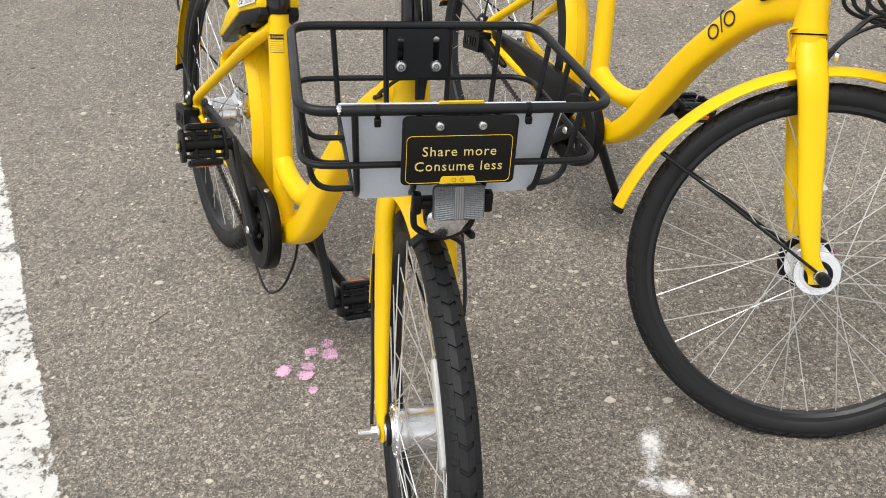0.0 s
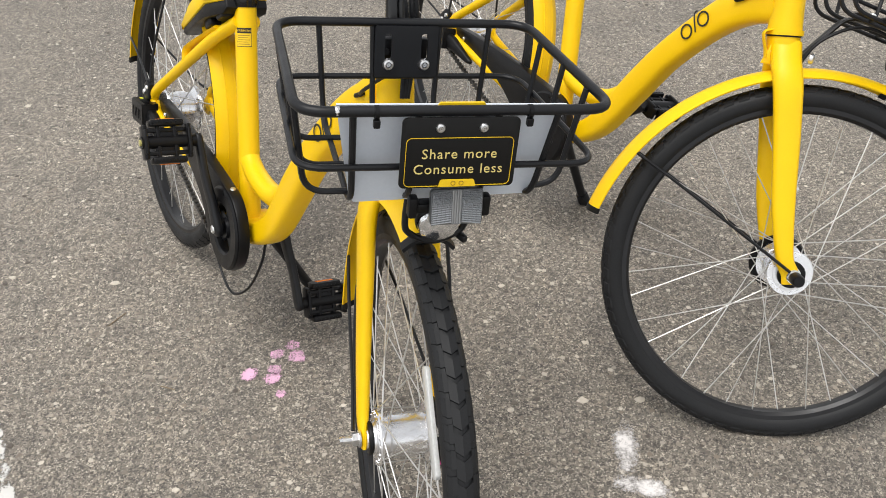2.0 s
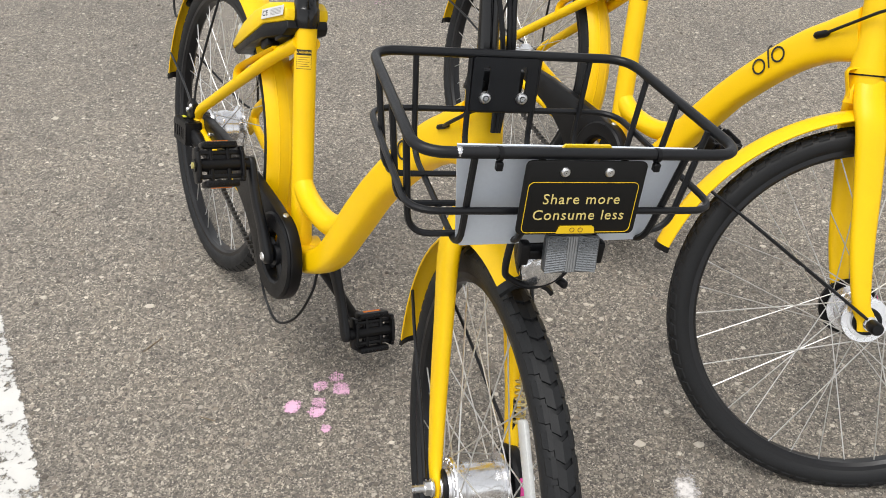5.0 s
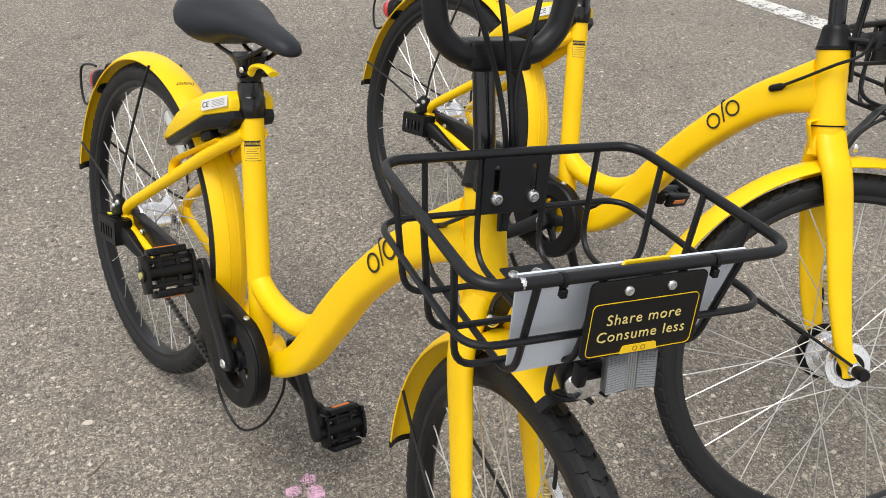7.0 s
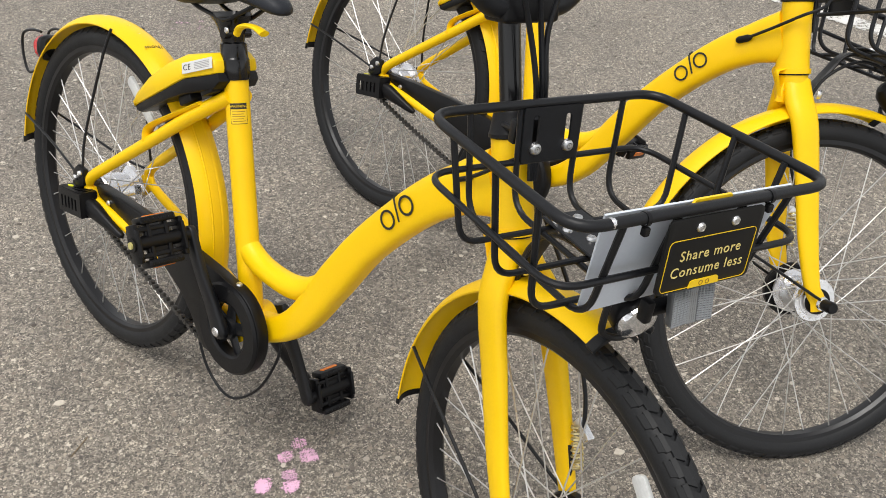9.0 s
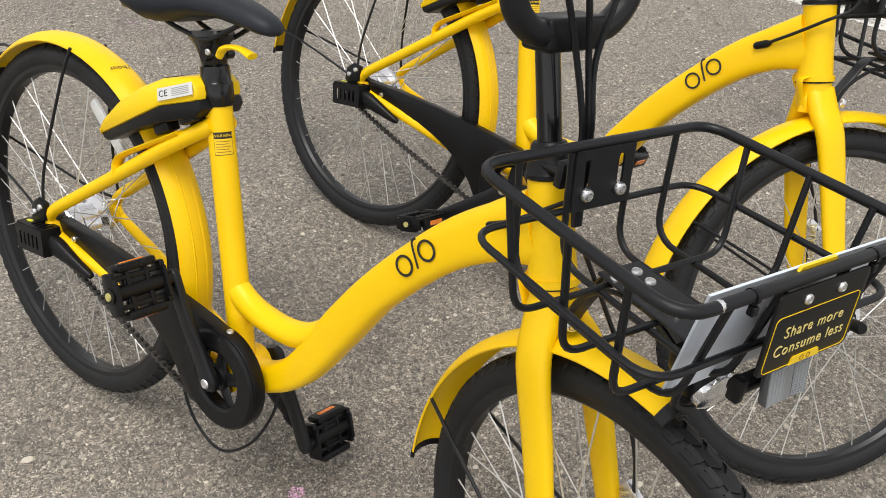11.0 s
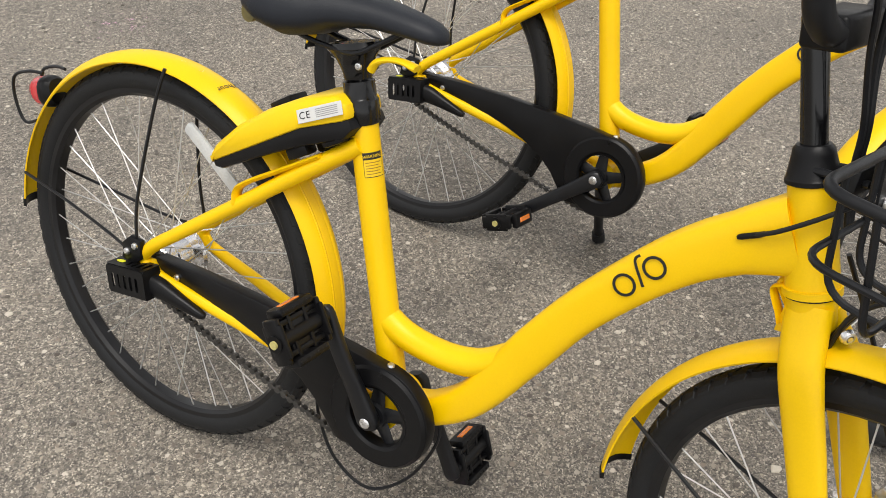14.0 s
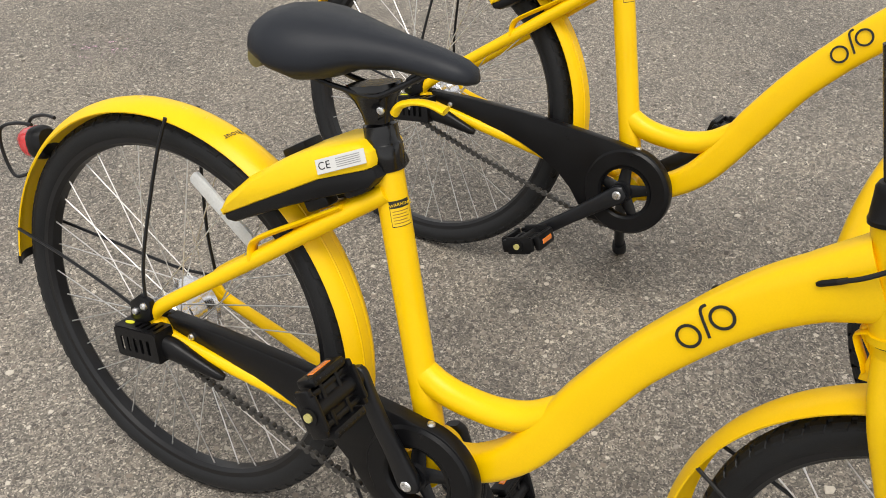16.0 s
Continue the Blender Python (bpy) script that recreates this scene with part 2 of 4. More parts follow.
def sweep(bm, pts, rad, seg=10, side=(0, 1, 0), closed=False, square=0.0):
    """A tube along the points. rad: a radius, or (across, in plane), or one of these for each end and between."""
    p = [Vector(q) for q in pts]
    n = len(p)
    rads = rad if isinstance(rad, list) else [rad]
    rads = [r if isinstance(r, tuple) else (r, r) for r in rads]
    s = Vector(side)
    rings = []
    for i in range(n):
        if closed:
            t = (p[(i + 1) % n] - p[i - 1]).normalized()
        else:
            t = (p[min(i + 1, n - 1)] - p[max(i - 1, 0)]).normalized()
        s = s - t * s.dot(t)
        if s.length < 1e-4:
            s = t.orthogonal()
        s.normalize()
        m = t.cross(s)
        f = i / max(1, n - 1) * (len(rads) - 1)
        k = min(int(f), len(rads) - 2) if len(rads) > 1 else 0
        f -= k
        a, b = (rads[k][j] * (1 - f) + rads[min(k + 1, len(rads) - 1)][j] * f for j in (0, 1))
        ring = []
        for j in range(seg):
            w = 2 * math.pi * j / seg
            c, d = math.cos(w), math.sin(w)
            if square:
                c, d = math.copysign(abs(c) ** (1 - square), c), math.copysign(abs(d) ** (1 - square), d)
            ring.append(bm.verts.new(p[i] + s * a * c + m * b * d))
        rings.append(ring)
    for i in range(n if closed else n - 1):
        a, b = rings[i], rings[(i + 1) % n]
        for j in range(seg):
            bm.faces.new((a[j], a[(j + 1) % seg], b[(j + 1) % seg], b[j]))
    if not closed:
        bm.faces.new(rings[0][::-1])
        bm.faces.new(rings[-1])


def lathe(bm, profile, seg=48, centre=(0, 0, 0), start=0.0, turn=360.0, wrap=False):
    """Turns a profile of (radius, y) round the y axis."""
    full = abs(turn) > 359
    count = seg if full else seg + 1
    c = Vector(centre)
    rings = []
    for i in range(count):
        w = radians(start + turn * i / seg)
        rings.append([bm.verts.new(c + Vector((r * math.cos(w), y, r * math.sin(w)))) for r, y in profile])
    m = len(profile)
    for i in range(seg):
        a, b = rings[i], rings[(i + 1) % count]
        for j in range(m if wrap else m - 1):
            bm.faces.new((a[j], b[j], b[(j + 1) % m], a[(j + 1) % m]))
    if not full and wrap:
        bm.faces.new(rings[0])
        bm.faces.new(rings[-1][::-1])


def rod(bm, a, b, r, seg=10, r2=None):
    sweep(bm, [a, b], [r, r2 if r2 is not None else r], seg, side=(0.3, 0.9, 0.2))


def box(bm, size, m=None, bevel=0.0, segs=2):
    made = bmesh.ops.create_cube(bm, size=1.0)["verts"]
    bmesh.ops.scale(bm, vec=size, verts=made)
    if bevel:
        edges = list({e for v in made for e in v.link_edges})
        got = bmesh.ops.bevel(bm, geom=edges, offset=bevel, segments=segs, profile=0.5, affect="EDGES")
        made = list({v for f in got["faces"] for v in f.verts} | {v for v in made if v.is_valid})
    if m is not None:
        bmesh.ops.transform(bm, matrix=m, verts=made)
    return made


def slab(bm, outline, y0, y1, hole=None, bevel=0.0):
    """A plate cut to an outline in (x, z), from y0 to y1, with a hole or a list of holes."""
    edges = []
    holes = [] if hole is None else [hole] if isinstance(hole[0][0], (int, float)) else hole
    for loop in (outline, *holes):
        if loop:
            v = [bm.verts.new((x, y0, z)) for x, z in loop]
            edges += [bm.edges.new((v[i], v[(i + 1) % len(v)])) for i in range(len(v))]
    made = bmesh.ops.triangle_fill(bm, edges=edges, use_beauty=True)["geom"]
    faces = [f for f in made if isinstance(f, bmesh.types.BMFace)]
    got = bmesh.ops.extrude_face_region(bm, geom=faces)["geom"]
    top = [v for v in got if isinstance(v, bmesh.types.BMVert)]
    bmesh.ops.translate(bm, vec=(0, y1 - y0, 0), verts=top)
    if bevel:
        rim = [e for e in bm.edges if len(e.link_faces) == 2 and e.calc_face_angle(0) > 1.0]
        bmesh.ops.bevel(bm, geom=rim, offset=bevel, segments=2, profile=0.5, affect="EDGES")


def circle(cx, cz, r, n=32, a0=0.0, a1=360.0):
    full = abs(a1 - a0) > 359
    return [(cx + r * math.cos(radians(a0 + (a1 - a0) * i / (n if full else n - 1))), cz + r * math.sin(radians(a0 + (a1 - a0) * i / (n if full else n - 1)))) for i in range(n)]


def round_rect(w, h, r, n=5, cx=0.0, cy=0.0):
    out = []
    for sx, sy, a in ((1, 1, 0), (-1, 1, 90), (-1, -1, 180), (1, -1, 270)):
        for i in range(n + 1):
            t = radians(a + 90 * i / n)
            out.append((cx + sx * (w / 2 - r) + r * math.cos(t), cy + sy * (h / 2 - r) + r * math.sin(t)))
    return out


MESHES = {}


def mesh_of(key, build, mat, sharp=35.0, unit=K):
    if key not in MESHES:
        bm = bmesh.new()
        build(bm)
        bmesh.ops.recalc_face_normals(bm, faces=bm.faces)
        bmesh.ops.scale(bm, vec=(unit, unit, unit), verts=bm.verts)
        me = bpy.data.meshes.new(key)
        bm.to_mesh(me)
        bm.free()
        me.polygons.foreach_set("use_smooth", [True] * len(me.polygons))
        me.set_sharp_from_angle(angle=radians(sharp))
        me.materials.append(mat)
        MESHES[key] = me
    return MESHES[key]


def part(name, build, mat, parent, label="", m=None, key=None, sharp=35.0):
    """One mesh under a thing or under a part; alike parts share their mesh by key."""
    ob = new(name, mesh_of(key or name, build, mat, sharp))
    ob.parent = parent
    if m is not None:
        ob.matrix_basis = m
    return tagged(ob, label)


def at(x, y, z, rx=0, ry=0, rz=0):
    return pose(K * x, K * y, K * z, rx, ry, rz)


def lettering(text, size, mat, key, align="CENTER"):
    """Writing in the built-in font as a thin raised mesh, lying in x and y."""
    if key not in MESHES:
        cu = bpy.data.curves.new(key, "FONT")
        cu.body, cu.size, cu.align_x, cu.align_y, cu.extrude = text, size * K, align, "CENTER", 0.0002
        cu.resolution_u = 3
        cu.space_character = 1.12
        ob = new(key, cu)
        bpy.context.view_layer.update()
        me = bpy.data.meshes.new_from_object(ob.evaluated_get(bpy.context.evaluated_depsgraph_get()))
        bpy.data.objects.remove(ob)
        bpy.data.curves.remove(cu)
        me.materials.clear()
        me.materials.append(mat)
        MESHES[key] = me
    return MESHES[key]


def written(name, text, size, mat, parent, m, label="", key=None):
    ob = new(name, lettering(text, size, mat, key or name))
    ob.parent, ob.matrix_basis = parent, m
    return tagged(ob, label)


# ---- ground ----
def ground_sheet():
    bm = bmesh.new()
    bmesh.ops.create_grid(bm, x_segments=8, y_segments=8, size=400)
    me = bpy.data.meshes.new("ground")
    bm.to_mesh(me)
    bm.free()
    me.materials.append(ASPHALT)
    return tagged(new("ground", me), "worn grey-brown asphalt of a car park with exposed stones", "ground", kind="structure")


ground = ground_sheet()


def paint_patch(name, cells, mat, label, category, z=0.0025):
    """A thin coat of paint on the asphalt: a fine grid whose cover fades out towards its ragged rim."""
    verts, faces, cover, index = [], [], [], {}
    for (i, j), (x, y, c) in cells.items():
        index[i, j] = len(verts)
        verts.append((x, y, z))
        cover.append(c)
    for i, j in cells:
        q = [(i, j), (i + 1, j), (i + 1, j + 1), (i, j + 1)]
        if all(k in index for k in q):
            faces.append([index[k] for k in q])
    me = bpy.data.meshes.new(name)
    me.from_pydata(verts, [], faces)
    a = me.attributes.new("cover", "FLOAT", "POINT")
    a.data.foreach_set("value", cover)
    me.materials.append(mat)
    return tagged(new(name, me), label, category)


def line_stripe(name, start, end, width, label):
    s, e = Vector(start), Vector(end)
    d = (e - s).normalized()
    side = Vector((-d.y, d.x))
    cells = {}
    n = int((e - s).length / 0.02)
    for i in range(n + 1):
        for j in range(15):
            u = j / 14 * 2 - 1
            p = s + d * (i * 0.02) + side * (u * width * 0.56)
            cells[i, j] = (p.x, p.y, 0.3 * min(1, (1.08 - abs(u)) / 0.16) - 0.12)
    return tagged(paint_patch(name, cells, LINE_PAINT, label, "road marking"), kind="structure")


def spray_spot(name, centre, size, mat, label, long=1.0, angle=0.0, strength=0.5, burst=False):
    cells = {}
    n = 33
    for i in range(n):
        for j in range(n):
            u, v = i / (n - 1) * 2 - 1, j / (n - 1) * 2 - 1
            p = Vector((u * size * long, v * size, 0))
            p.rotate(Euler((0, 0, radians(angle))))
            q = u * u + v * v
            cells[i, j] = (centre[0] + p.x, centre[1] + p.y, 0.62 * math.exp(-5.5 * q) - 0.09 - max(0, q - 0.8) if burst else strength * (0.7 - q))
    return paint_patch(name, cells, mat, label, "paint mark")


line_stripe("parking_line", (-2.30, 4.09), (-0.37, 0.14), 0.1, "worn white parking line painted on the asphalt")
line_stripe("parking_line", (1.285, 4.33), (3.25, 0.28), 0.1, "worn white parking line on the asphalt behind the bicycles")
for px, py, ps in ((-0.299, 1.329, 0.015), (-0.327, 1.307, 0.015), (-0.289, 1.297, 0.021), (-0.330, 1.266, 0.016), (-0.332, 1.241, 0.018), (-0.377, 1.255, 0.018), (-0.312, 1.201, 0.012)):
    spray_spot("paint_spot", (px, py), ps * 2.3, PINK_CHALK, "splash of pink spray paint on the asphalt", burst=True)
spray_spot("paint_mark", (0.295, 1.035), 0.03, WHITE_CHALK, "faded white spray paint stroke on the asphalt", 2.4, 82)
spray_spot("paint_mark", (0.305, 0.95), 0.026, WHITE_CHALK, "faded white spray paint stroke on the asphalt", 2.6, -18)
spray_spot("paint_mark", (-0.28, 3.25), 0.17, PINK_CHALK, "faint pinkish paint stain on the asphalt", 1.3, 20, 0.13)


def grit():
    """Loose and half-sunk stones of the asphalt's surface."""
    rng = random.Random(7)
    verts, faces = [], []
    for _ in range(9000):
        x, y = rng.uniform(-1.7, 2.2), rng.uniform(0.5, 3.6)
        r = rng.choice((0.0016, 0.002, 0.0025, 0.0025, 0.003, 0.004, 0.0048)) * rng.uniform(0.8, 1.2)
        k = len(verts)
        n = 6
        turn = rng.uniform(0, 6)
        for ring, (q, h) in enumerate(((1.0, -0.1), (0.8, 0.35))):
            for i in range(n):
                w = turn + i * 2 * math.pi / n
                f = r * q * rng.uniform(0.75, 1.2)
                verts.append((x + f * math.cos(w) * 1.2, y + f * math.sin(w), r * h))
        for i in range(n):
            j = (i + 1) % n
            faces.append((k + i, k + j, k + n + j, k + n + i))
        faces.append(tuple(k + n + i for i in range(n)))
    me = bpy.data.meshes.new("grit")
    me.from_pydata(verts, [], faces)
    m = PEBBLE.copy()
    m.name = "mixed_grit"
    nd, ln = m.node_tree.nodes, m.node_tree.links
    geo = nd.new("ShaderNodeNewGeometry")
    r = nd.new("ShaderNodeValToRGB")
    r.color_ramp.elements[0].color, r.color_ramp.elements[1].color = (0.09, 0.078, 0.066, 1), (0.4, 0.365, 0.31, 1)
    mid = r.color_ramp.elements.new(0.6)
    mid.color = (0.19, 0.165, 0.137, 1)
    ln.new(geo.outputs["Random Per Island"], r.inputs["Fac"])
    ln.new(r.outputs["Color"], nd["Principled BSDF"].inputs["Base Color"])
    me.materials.append(m)
    return tagged(new("grit", me), "small pale and brown stones in the asphalt surface", "gravel", kind="stuff")


grit()


def twig(points, label):
    bm = bmesh.new()
    sweep(bm, spline(points, 5), [0.0008, 0.0012, 0.0007], 6)
    me = bpy.data.meshes.new("twig")
    bm.to_mesh(me)
    bm.free()
    me.materials.append(material("dry_stalk", (0.2, 0.15, 0.09), 0.8, grain=0.3))
    return tagged(new("twig", me), label, "twig")


def flat_stone(x, y, r, turn, seed):
    """A pale stone set in the asphalt, worn flat on top."""
    rng = random.Random(seed)
    bm = bmesh.new()
    rings = []
    shape = [rng.uniform(0.7, 1.15) for _ in range(11)]
    for q, h in ((1.0, -0.001), (0.96, 0.0012), (0.72, 0.0024)):
        rings.append([bm.verts.new((x + r * q * s * 1.25 * math.cos(turn + i * 2 * math.pi / 11), y + r * q * s * math.sin(turn + i * 2 * math.pi / 11), h)) for i, s in enumerate(shape)])
    for a, b in zip(rings, rings[1:]):
        for i in range(11):
            bm.faces.new((a[i], a[(i + 1) % 11], b[(i + 1) % 11], b[i]))
    bm.faces.new(rings[-1])
    me = bpy.data.meshes.new("stone")
    bm.to_mesh(me)
    bm.free()
    me.materials.append(PALE_STONE)
    return tagged(new("stone", me), "pale stone set flush in the asphalt", "stone", "pale stones in the asphalt")


PALE_STONE = material("pale_limestone", (0.55, 0.5, 0.42), 0.8, grain=0.2, grain_scale=200)
twig([(-0.678, 1.412, 0.0012), (-0.664, 1.430, 0.0022), (-0.650, 1.451, 0.0012)], "thin dry brown stalk lying on the asphalt")
twig([(-0.540, 1.237, 0.0012), (-0.526, 1.231, 0.0022), (-0.510, 1.225, 0.0012)], "thin dry straw-coloured stalk lying on the asphalt")
for k, (sx, sy, sr) in enumerate(((-0.697, 1.551, 0.008), (-1.133, 2.376, 0.009), (-0.923, 1.585, 0.006), (0.24, 1.149, 0.009), (-0.466, 0.995, 0.006), (0.651, 1.723, 0.006), (-0.79, 2.117, 0.007), (0.223, 1.527, 0.0050), (0.118, 1.645, 0.0045), (0.272, 1.299, 0.0065), (0.076, 1.229, 0.0040), (0.344, 1.143, 0.0080), (0.107, 1.134, 0.0060), (0.211, 1.530, 0.0060), (0.126, 1.483, 0.0060), (0.061, 1.750, 0.0040), (0.001, 1.438, 0.0050))):
    flat_stone(sx, sy, sr, k * 1.3, k)

# ---- bicycle: x forward, y to its left, z up, the rear tyre's contact at the origin, in drawing units ----
R_WHEEL, R_TUBE = 0.335, 0.0222
BASE = 1.166
HEAD = Vector((0.976, 0, 0.705))
HEAD_ANGLE = 71.5
AXIS = Vector((-math.cos(radians(HEAD_ANGLE)), 0, math.sin(radians(HEAD_ANGLE))))
BB = (0.481, 0.0, 0.292)


def on_axis(z):
    return HEAD + AXIS * ((z - HEAD.z) / AXIS.z)


# wheels, round the y axis
def tyre_mesh(bm):
    prof = []
    for i in range(14):
        w = radians(-145 + 290 * i / 13)
        prof.append((0.3128 + R_TUBE * math.cos(w) - 0.0026 * max(0, math.cos(w)) ** 3, R_TUBE * 0.95 * math.sin(w)))
    lathe(bm, prof, 96, wrap=True)


def tread_mesh(bm):
    def lug(a, da, y0, y1, lead0, lead1, lift):
        v = []
        for ang, y, up in ((a + lead0, y0, 0), (a + lead1, y1, 0), (a + lead1 + da, y1, 0), (a + lead0 + da, y0, 0), (a + lead0 + 0.1, y0, 1), (a + lead1 + 0.1, y1, 1), (a + lead1 + da - 0.1, y1, 1), (a + lead0 + da - 0.1, y0, 1)):
            r = 0.3128 + math.sqrt(max(0, R_TUBE ** 2 - y * y)) - 0.0034 + up * (lift + 0.0024)
            w = radians(ang)
            v.append(bm.verts.new((r * math.cos(w), y, r * math.sin(w))))
        for q in ((4, 5, 6, 7), (0, 1, 5, 4), (1, 2, 6, 5), (2, 3, 7, 6), (3, 0, 4, 7)):
            bm.faces.new([v[k] for k in q])
    for i in range(72):
        a = i * 5.0
        for s in (1, -1):
            lug(a, 4.1, 0.0, 0.0092 * s, 0.0, 1.1, 0.0016)
            lug(a + 2.6, 3.9, 0.0092 * s, 0.0142 * s, 0.0, 0.0, 0.0016)
            lug(a + 2.8, 3.4, 0.0142 * s, 0.0188 * s, 0.0, 0.5, 0.0011)


def rim_mesh(bm):
    lathe(bm, [(0.303, -0.0155), (0.290, -0.0145), (0.2845, -0.009), (0.2835, 0.0), (0.2845, 0.009), (0.290, 0.0145), (0.303, 0.0155)], 96)


def front_hub_mesh(bm):
    lathe(bm, [(0.006, -0.055), (0.015, -0.055), (0.017, -0.047), (0.0235, -0.046), (0.0245, -0.0425), (0.031, -0.042), (0.0315, -0.0405), (0.0405, -0.0405), (0.042, -0.038), (0.0405, -0.0345), (0.032, -0.033), (0.0305, -0.024), (0.033, -0.021), (0.033, 0.018), (0.031, 0.022), (0.032, 0.03), (0.043, 0.032), (0.043, 0.036), (0.03, 0.037), (0.006, 0.037)], 40)
    for i in range(18):
        w = radians(i * 20)
        rod(bm, (0.0365 * math.cos(w), -0.042, 0.0365 * math.sin(w)), (0.0365 * math.cos(w), -0.039, 0.0365 * math.sin(w)), 0.0026, 6)


def rear_hub_mesh(bm):
    lathe(bm, [(0.006, -0.05), (0.02, -0.05), (0.022, -0.042), (0.043, -0.04), (0.045, -0.036), (0.042, -0.03), (0.0385, -0.028), (0.0385, -0.012), (0.041, -0.010), (0.041, 0.008), (0.038, 0.010), (0.0385, 0.022), (0.05, 0.03), (0.052, 0.037), (0.03, 0.04), (0.006, 0.04)], 40)


def brake_drum_mesh(bm):
    lathe(bm, [(0.006, 0.04), (0.05, 0.041), (0.053, 0.046), (0.051, 0.058), (0.035, 0.062), (0.006, 0.063)], 36)


def axle_mesh(bm):
    rod(bm, (0, -0.094, 0), (0, 0.086, 0), 0.0058, 12)
    for y in (-0.070, 0.070):
        rod(bm, (0, y - 0.005, 0), (0, y + 0.005, 0), 0.0105, 6)
    rod(bm, (0, -0.066, 0), (0, -0.063, 0), 0.013, 14)


def axle_cap_mesh(bm):
    sweep(bm, [(0, -0.074, 0), (0, -0.096, 0), (0, -0.1, 0)], [0.0115, 0.0115, 0.009], 14)


SPOKE_IN, SPOKE_OUT = 0.0385, 0.286


def spoke_mesh(bm):
    rod(bm, (0, 0, 0), (1, 0, 0), 0.00115, 5)
    rod(bm, (0.965, 0, 0), (1.0, 0, 0), 0.0014, 6)


def spoke_pose(i, side):
    """Spokes leave the flange along its tangent and cross their neighbours."""
    out = math.radians(i * 10 + 5)
    lead = (1 if (i // 2) % 2 else -1) * radians(62)
    y = 0.037 * side
    a = Vector((SPOKE_IN * math.cos(out + lead), y, SPOKE_IN * math.sin(out + lead)))
    b = Vector((SPOKE_OUT * math.cos(out), y * 0.1, SPOKE_OUT * math.sin(out)))
    d = b - a
    return Matrix.Translation(a * K) @ d.to_track_quat("X", "Z").to_matrix().to_4x4() @ Matrix.Diagonal((d.length, 1, 1, 1))


def plate_reflector_mesh(bm):
    slab(bm, round_rect(0.135, 0.023, 0.008), -0.003, 0.003, bevel=0.001)


def wheel(name, bike, m, front, near=True):
    rim = part(name, rim_mesh, RIM_BLACK, bike, "black alloy rim laced with bright spokes", m, key="rim")
    tyre = part("tyre", tyre_mesh, RUBBER, rim, "black rubber tyre")
    part("tread", tread_mesh, RUBBER, rim, "chevron tread of the tyre", sharp=20)
    part("hub", front_hub_mesh if front else rear_hub_mesh, ALLOY, rim, "bright alloy hub", key="front_hub" if front else "rear_hub")
    if front:
        part("hub_spacer", lambda bm: lathe(bm, [(0.006, -0.053), (0.0235, -0.053), (0.025, -0.0505), (0.025, -0.0475), (0.006, -0.0465)], 28), BLACK_PLASTIC, rim, "black spacer beside the hub")
        part("brake_drum", brake_drum_mesh, BLACK_PLASTIC, rim, "black drum brake cover")
        part("drum_label", lambda bm: lathe(bm, [(0.0525, 0.0465), (0.0542, 0.0468), (0.0538, 0.0545), (0.0515, 0.0552)], 14, start=-20, turn=70, wrap=True), PINK_BRAND, rim, "magenta label on the drum")
    part("axle", axle_mesh, STEEL, rim, "steel axle with nuts")
    for i in range(36):
        part("spoke", spoke_mesh, SPOKE, rim, m=spoke_pose(i, 1 if i % 2 else -1))
    r = (0.087, 0.0, 0.220, -33) if not front else (0.176, -0.017, 0.194, -44)
    if near:
        part("spoke_reflector", plate_reflector_mesh, CLEAR_PLATE, rim, "clear plastic reflector clipped to the spokes", at(r[0], r[1], r[2], 0, -r[3], 0))

    def valve(bm):
        rod(bm, (0.25, 0, 0), (0.286, 0, 0), 0.0035, 8)
    part("valve", valve, BLACK_PLASTIC, rim, "black tyre valve")
    return rim


# frame
def main_tube_mesh(bm):
    c = [(0.487, 0, 0.290), (0.548, 0, 0.314), (0.612, 0, 0.371), (0.676, 0, 0.483), (0.726, 0, 0.567), (0.787, 0, 0.645), (0.837, 0, 0.698), (0.885, 0, 0.735), (0.94, 0, 0.768)]
    r = [(0.030, 0.024), (0.027, 0.023), (0.026, 0.027), (0.025, 0.031), (0.0245, 0.029), (0.0245, 0.030), (0.0245, 0.0325), (0.0245, 0.036), (0.0262, 0.047)]
    sweep(bm, spline(c, 6), r, 32, square=0.42)


def brace_mesh(bm):
    c = [(0.44, 0, 0.428), (0.476, 0, 0.414), (0.5145, 0, 0.409), (0.566, 0, 0.412), (0.608, 0, 0.427), (0.648, 0, 0.462), (0.688, 0, 0.515)]
    sweep(bm, spline(c, 6), [(0.020, 0.023), (0.021, 0.021), (0.022, 0.020), (0.023, 0.021), (0.022, 0.018), (0.018, 0.006)], 20)


SEAT_TOP, SEAT_FOOT = Vector((0.3592, 0, 0.708)), Vector((0.4857, 0, 0.288))
SEAT_UP = (SEAT_TOP - SEAT_FOOT).normalized()


def seat_tube_mesh(bm):
    rod(bm, SEAT_FOOT, SEAT_TOP, 0.0208, 28)


def head_tube_mesh(bm):
    sweep(bm, [on_axis(z) for z in (0.712, 0.722, 0.75, 0.80, 0.828)], [0.0300, 0.0292, 0.0275, 0.0265, 0.0265], 32)


def bottom_bracket_mesh(bm):
    sweep(bm, [(BB[0], -0.036, BB[2]), (BB[0], 0.036, BB[2])], 0.031, 28, side=(1, 0, 0))


